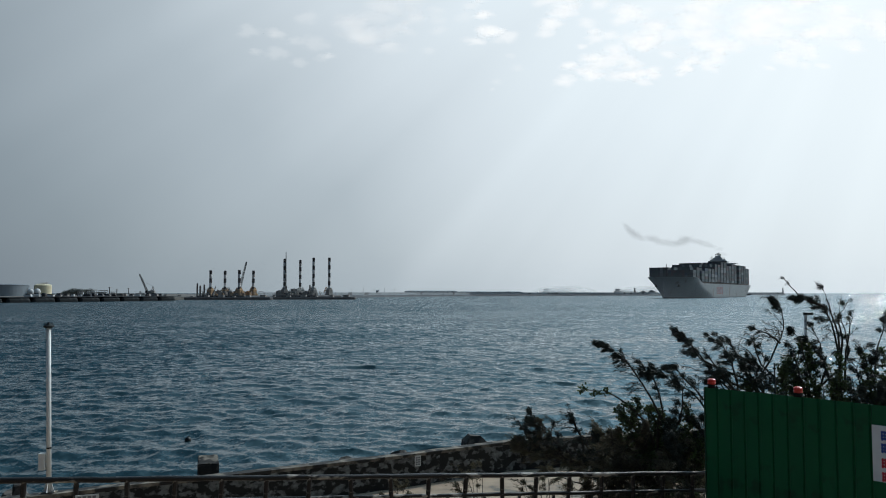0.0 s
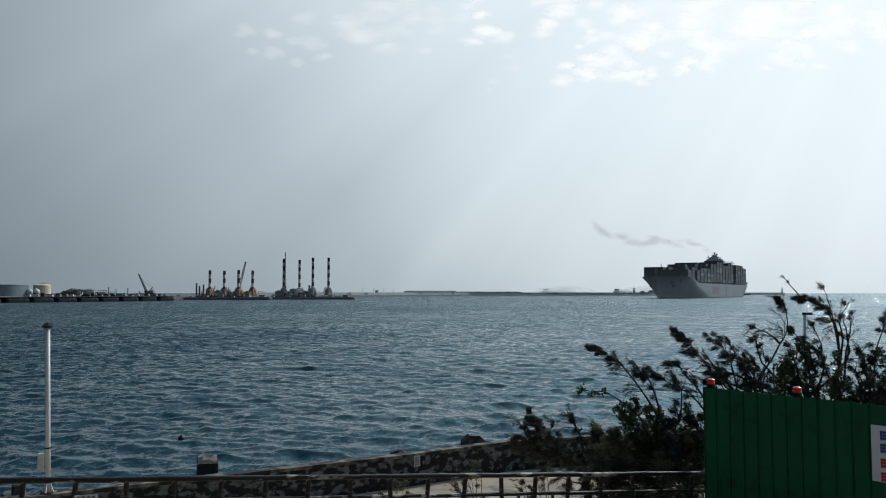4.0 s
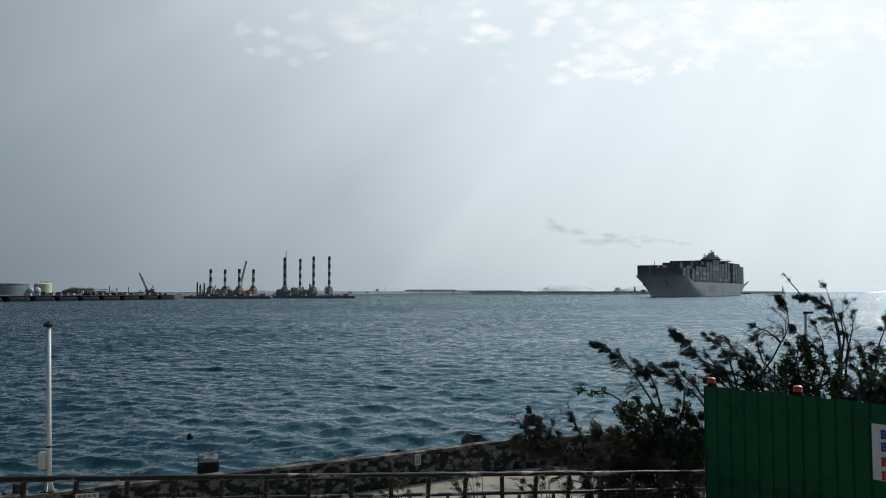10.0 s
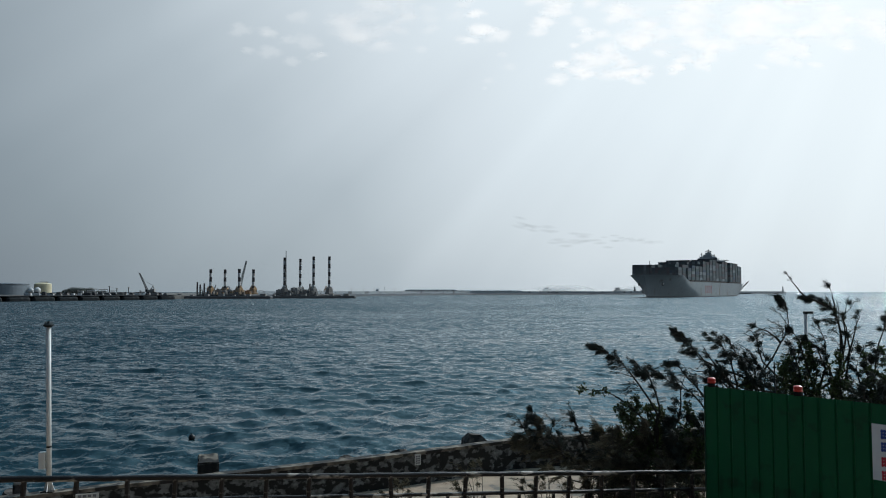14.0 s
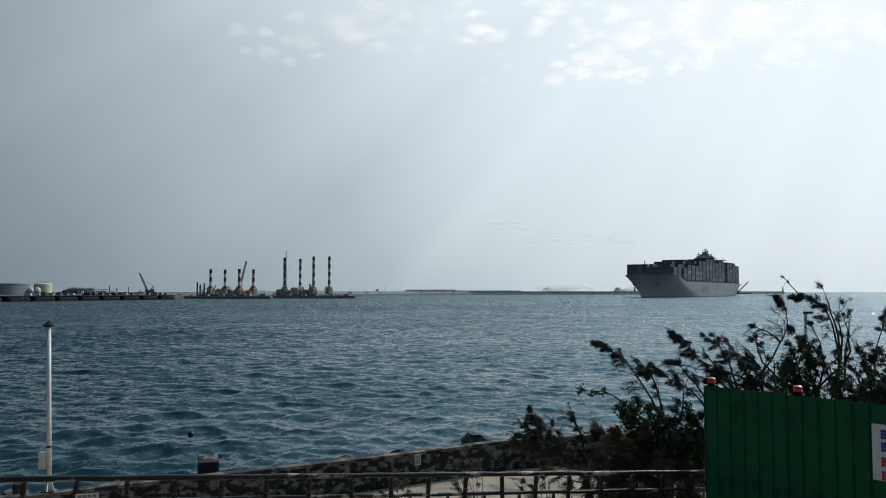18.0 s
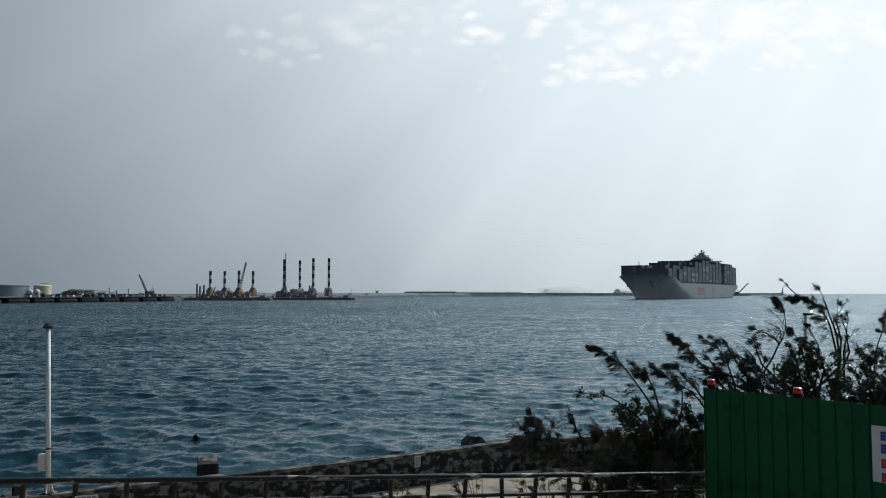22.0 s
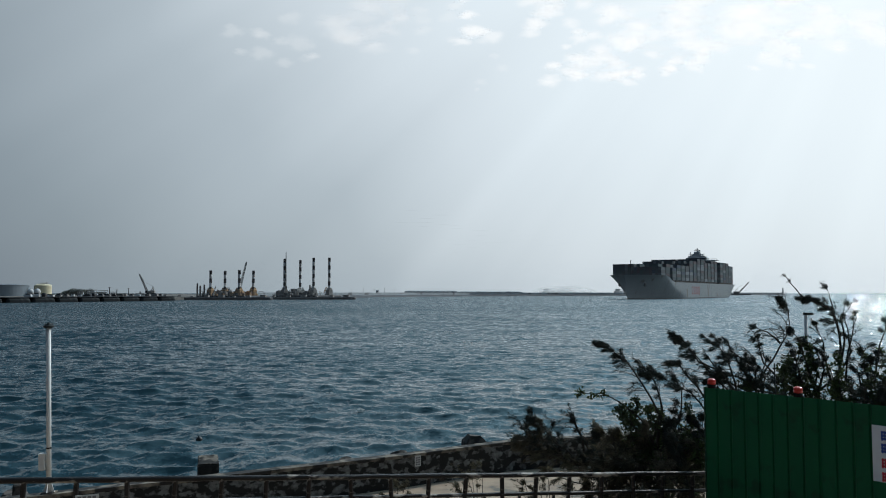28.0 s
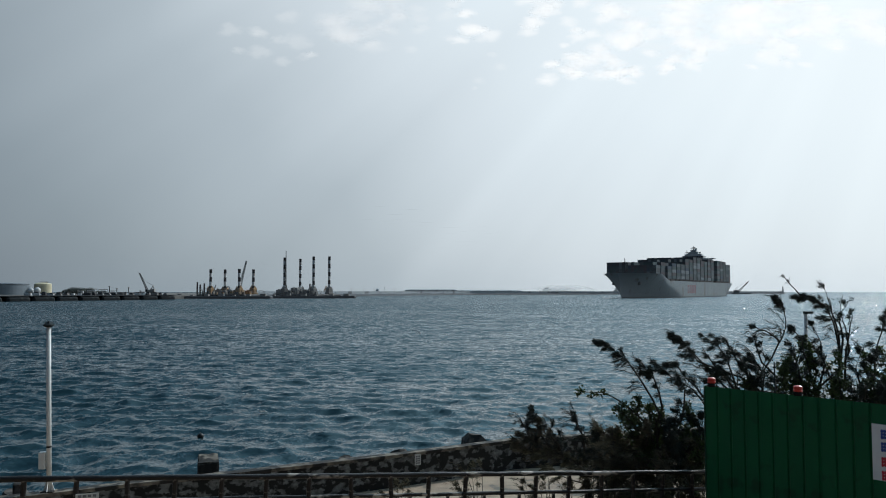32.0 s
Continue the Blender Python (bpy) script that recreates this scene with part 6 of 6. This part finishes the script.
hedge(2.75, 4.60, 13, 2.15, 2.90, 1.24, 13.75, ("dry", "leaves", "dry", "needles",), 1.7)
hedge(2.90, 4.60, 8, 1.60, 2.10, 1.22, 13.6, ("dry", "dry", "leaves",), 0.9)
tree_plan("bush", "tangled half-dry bush over the sea wall", [(2.75, 14.60, 1.07), (2.70, 14.60, 1.61), (2.64, 14.60, 1.93)])
limb([(2.64, 14.60, 1.93), (2.32, 14.60, 2.25), (1.95, 14.60, 2.58), (1.68, 14.60, 2.79)], "needles", 1.80, 0.80, "f")
limb([(2.64, 14.60, 1.93), (2.21, 14.60, 2.15), (1.78, 14.60, 2.31), (1.44, 14.60, 2.47)], "dry", 1.60, 0.85, "f")
limb([(2.64, 14.60, 1.88), (2.64, 14.60, 2.36), (2.52, 14.60, 2.68), (2.45, 14.60, 2.85)], "needles", 1.20, 0.60, "f")
limb([(2.64, 14.60, 1.88), (2.43, 14.60, 2.04), (2.05, 14.60, 2.15), (1.78, 14.60, 2.09)], "dry", 2.20, 0.90, "y")
limb([(2.64, 14.60, 1.88), (2.86, 14.60, 2.25), (3.02, 14.60, 2.47), (2.91, 14.60, 2.68)], "dry", 2.20, 0.90, "y")
limb([(2.64, 14.60, 1.77), (2.97, 14.60, 1.99), (3.29, 14.60, 2.09), (3.50, 14.60, 2.25)], "dry", 2.40, 0.95, "y")
limb([(2.64, 14.60, 1.72), (3.07, 14.60, 1.77), (3.40, 14.60, 1.88), (3.72, 14.60, 1.82)], "needles", 1.80, 0.95, "y")
limb([(2.70, 14.60, 1.61), (2.43, 14.60, 1.66), (2.16, 14.60, 1.77), (1.89, 14.60, 1.82)], "dry", 1.00, 0.80, "y")
limb([(2.09, 14.60, 2.09), (1.84, 14.60, 2.49), (1.73, 14.60, 2.77), (1.69, 14.60, 2.91)], "needles", 1.30, 0.80, "f")
limb([(2.06, 14.60, 2.09), (1.68, 14.60, 2.38), (1.52, 14.60, 2.64), (1.43, 14.60, 2.81)], "needles", 1.20, 0.80, "f")
limb([(2.19, 14.60, 2.06), (1.95, 14.60, 2.36), (1.90, 14.60, 2.60), (1.85, 14.60, 2.75)], "dry", 1.40, 0.85, "y")
limb([(2.24, 14.60, 2.06), (2.17, 14.60, 2.34), (2.02, 14.60, 2.53), (2.07, 14.60, 2.71)], "needles", 1.10, 0.80, "y")
limb([(2.80, 14.60, 2.08), (2.62, 14.60, 2.49), (2.45, 14.60, 2.79), (2.34, 14.60, 2.99)], "needles", 0.90, 0.60, "f")
limb([(2.15, 14.60, 1.99), (1.78, 14.60, 2.17), (1.52, 14.60, 2.28), (1.33, 14.60, 2.40)], "dry", 1.30, 0.85, "y")
hedge(2.64, 3.72, 6, 1.77, 2.25, 1.18, 14.6, ("dry", "dry", "needles",), 1.6)


def foliage(line, kind, full, share, rng):
    """Feathery sprays (or small broad leaves) on fine twigs along the outer share of a limb, combed by the wind."""
    pts = [Vector(p) for p in line]
    lens = [0.0]
    for p, q in zip(pts, pts[1:]):
        lens.append(lens[-1] + (q - p).length)
    total = lens[-1]

    def along(s):
        for i in range(len(pts) - 1):
            if s <= lens[i + 1] or i == len(pts) - 2:
                f = (s - lens[i]) / max(lens[i + 1] - lens[i], 1e-6)
                return pts[i].lerp(pts[i + 1], f), (pts[i + 1] - pts[i]).normalized()
    vs, fs, twigs = [], [], []
    wind = Vector((-0.85, -0.1, -0.06))
    n = max(3, int(total * share * (14 if kind == "needles" else 15) * full))
    # the sprays gather in a few tight clumps, one of them at the tip, with thin straggling twigs between
    heart = ([total * 0.93] if full > 1.8 else []) + [total * (1 - share * rng.random()) for _ in range(max(1, int(total * share * 4.2)))]
    for i in range(n):
        loose = kind != "leaves" and rng.random() < 0.42
        if kind == "leaves":
            s = total * (1 - share * rng.random() ** 0.9)
        elif loose:
            s = total * (1 - min(share * 1.35, 0.95) * rng.random())
        else:
            s = min(max(rng.choice(heart) + rng.gauss(0, 0.15), total * 0.05), total)
        p, d = along(s)
        side = Vector((rng.gauss(0, 1), rng.gauss(0, 0.8), rng.gauss(0, 0.8))).normalized()
        tip = min(max((s / total - 0.7) / 0.3, 0.0), 1.0)
        way = (d * (0.5 + 0.5 * tip) + wind * 0.6 + side * (0.8 - 0.4 * tip)).normalized()
        if loose:
            L = rng.uniform(0.14, 0.50) * (1 - 0.3 * tip)
        else:
            L = rng.uniform(0.08, 0.36 if kind == "leaves" else 0.30) * (1 - 0.55 * tip)
        if full < 0.2:
            L *= 0.25
        q = p + way * L
        mid = p.lerp(q, 0.5) + Vector((rng.uniform(-0.03, 0.03), 0, 0.03))
        twigs.append((p, mid, q))
        tufts = 3 if loose else 4
        for j in range(tufts):
            f = 0.35 + 0.65 * (j + rng.random() * 0.6) / tufts
            o0 = p.lerp(mid, f * 2) if f < 0.5 else mid.lerp(q, min(f * 2 - 1, 1))
            for b in range(({"needles": 26, "dry": 18, "leaves": 5}[kind] if full > 0.2 else 5) // (3 if loose else 1)):
                o = o0 + Vector((rng.gauss(0, 0.02), rng.gauss(0, 0.02), rng.gauss(0, 0.02)))
                if kind == "leaves":
                    w = (way * 0.4 + Vector((rng.gauss(0, 1), rng.gauss(0, 1), rng.gauss(0, 0.8)))).normalized()
                    ln, wd = rng.uniform(0.04, 0.085), rng.uniform(0.013, 0.024)
                    u = w.cross(Vector((rng.gauss(0, 1), rng.gauss(0, 1), rng.gauss(0, 1)))).normalized() * wd
                    k = len(vs)
                    vs += [o, o + w * ln * 0.5 + u, o + w * ln, o + w * ln * 0.5 - u]
                    fs.append((k, k + 1, k + 2, k + 3))
                else:
                    w = (way * 0.8 + wind * 0.5 + Vector((rng.gauss(0, 0.42), rng.gauss(0, 0.42), rng.gauss(0, 0.42) - 0.12))).normalized()
                    ln = rng.uniform(0.03, 0.095)
                    wd = rng.uniform(0.0026, 0.0056)
                    u = w.cross(Vector((rng.gauss(0, 1), rng.gauss(0, 1), rng.gauss(0, 1)))).normalized() * wd
                    k = len(vs)
                    e1 = o + w * ln * 0.6
                    e2 = o + w * ln + Vector((0, 0, -0.012))
                    vs += [o - u, o + u, e1 + u * 0.8, e1 - u * 0.8, e2]
                    fs += [(k, k + 1, k + 2, k + 3), (k + 3, k + 2, k + 4)]
    return vs, fs, twigs


SWAY = {
    # lean of the swaying limbs in degrees, every two seconds
    "a": (-3, 2, -1, -2, 2, 0, -2, 3, 1, -3, -3, -5, -3, -1, 1, 3, -2),
    "b": (3, 0, -1, 2, -2, 1, -3, -1, 1, 2, -2, -1, -1, 2, 3, 4, 3),
    "c": (-3, 2, 1, 0, 0, 1, -4, 1, 0, 0, -3, -1, -4, -3, 2, 2, -1),
    "d": (1, 0, 1, 0, -1, -1, -3, 0, 1, -2, -2, -3, -3, -3, -2, -1, -3),
    "e": (1, 1, 0, 0, 0, -1, -1, 0, 0, -1, -1, -2, -2, -2, -2, -2, -2),
    "f": (-1, 1, 0, 1, 0, -1, 1, 0, 1, 0, 1, -1, -2, 0, 0, 1, 2),
    "g": (0, 1, 0, -1, 0, 1, 0, 0, 1, -1, 0, -1, 0, -1, 1, 0, -1),
}


def build_trees():
    rng = random.Random(77)
    for ti, (name, label, trunk, limbs) in enumerate(TREES):
        base = Vector(trunk[0])
        base.z = QUAY
        tree = thing(name, pose(*base), label, "tree" if name != "bush" else "bush", "trees by the sea wall")
        bm = bmesh.new()
        pts = [Vector((0, 0, -0.1))] + [Vector(p) - base for p in trunk[1:]]
        tube(bm, [pts[0], pts[0].lerp(pts[1], 0.5) + Vector((0.03, 0, 0)), *pts[1:]], [0.075, 0.062, 0.05, 0.035], 8)
        part("trunk", bm, M["bark"], tree, smooth=True)
        for li, (line, kind, full, share, sway) in enumerate(limbs):
            root = Vector(line[0])
            local = [Vector(p) - root for p in line]
            depth = rng.uniform(-0.5, 0.5)
            for i, p in enumerate(local):      # limbs fan out in depth as well
                far = depth * i / len(local) + rng.uniform(-0.05, 0.05) * (i > 0)
                w = p + root
                f = (w.y + far) / w.y
                p.x, p.y, p.z = w.x * f - root.x, p.y + far, EYE[2] + (w.z - EYE[2]) * f - root.z
            fine = []
            for p, q in zip(local, local[1:]):
                fine += [p, p.lerp(q, 0.5) + Vector((rng.uniform(-0.02, 0.02), 0, rng.uniform(-0.02, 0.02)))]
            fine.append(local[-1])
            bm = bmesh.new()
            k = len(fine)
            r0 = 0.024 if kind != "dry" else 0.016
            tube(bm, fine, [r0 * (1 - 0.8 * i / (k - 1)) for i in range(k)], 6)
            vs, fs, twigs = foliage(fine, kind, full * 1.25, share, rng)
            for p, m, q in twigs:
                tube(bm, [p, m, q], [0.0065, 0.005, 0.003], 3, caps=False)
            limb = part("branch", bm, M["bark"], tree)
            at = root - base
            limb.matrix_basis = pose(*at)
            ob = new("foliage", data_mesh("foliage", vs, fs, M[kind]))
            ob.parent = limb
            if sway in SWAY:
                rows = [(2.0 * i, pose(at.x, at.y, at.z, rng.uniform(-0.6, 0.6), d * 0.9, 0)) for i, d in enumerate(SWAY[sway])]
            else:
                ph, amp = rng.random() * 6, {"x": 1.8, "y": 0.7}[sway]
                rows = [(t, pose(at.x, at.y, at.z, 0, amp * (math.sin(t * 1.9 + ph) * 0.6 + math.sin(t * 0.83 + 2 * ph) * 0.6), 0)) for t in np.arange(0, 32.1, 1.0).tolist()]
            KEYED.append((limb, rows))


build_trees()


def build_weeds():
    """Dry stalks along the foot of the railing and at the edge of the apron."""
    rng = random.Random(12)
    for x, y, h in ((-0.9, 13.6, 0.42), (-0.75, 13.9, 0.55), (0.35, 13.8, 0.66), (0.62, 14.0, 0.75), (1.55, 14.0, 0.55), (1.9, 14.2, 0.7), (2.25, 13.9, 0.6), (2.7, 14.3, 0.8)):
        weed = thing("weed", pose(x, y, QUAY), "thin dry weed growing from the apron by the railing", "weed", "weeds by the railing")
        for k in range(4):
            tip = Vector((rng.uniform(-0.25, 0.15), rng.uniform(-0.1, 0.1), h * rng.uniform(0.75, 1.1)))
            line = [Vector((0, 0, -0.02)), tip * 0.5 + Vector((rng.uniform(-0.05, 0.05), 0, 0)), tip]
            bm = bmesh.new()
            tube(bm, line, [0.008, 0.006, 0.003], 4)
            vs, fs, twigs = foliage(line, "dry", 0.7, 0.5, rng)
            for p, m, q in twigs:
                tube(bm, [p, m, q], [0.004, 0.003, 0.002], 3, caps=False)
            stalk = part("stalk", bm, M["bark"], weed)
            ob = new("foliage", data_mesh("foliage", vs, fs, M["dry"]))
            ob.parent = stalk


build_weeds()


def build_foam():
    """Small broken crests riding with the waves."""
    rng = random.Random(41)
    sea = bpy.data.objects["water"]
    for i in range(26):
        r, a = rng.uniform(24, 110), rng.uniform(-0.5, 0.45)
        x, y = r * math.sin(a) - 4, r * math.cos(a)
        bm = bmesh.new()
        w = rng.uniform(0.12, 0.30)
        for j in range(7):
            c = Vector((rng.gauss(0, w), rng.gauss(0, 0.06), 0.16 + rng.uniform(-0.03, 0.05)))
            bmesh.ops.create_icosphere(bm, subdivisions=1, radius=rng.uniform(0.02, 0.055), matrix=Matrix.Translation(c) @ Matrix.Diagonal((2.0, 1.0, 0.6, 1)))
        ob = part("foam", bm, M["paper"], sea, "white foam fleck")
        ob.location = (x, y, 0)


build_foam()


def motions():
    for ob, rows in KEYED:
        walk(ob, rows)


motions()
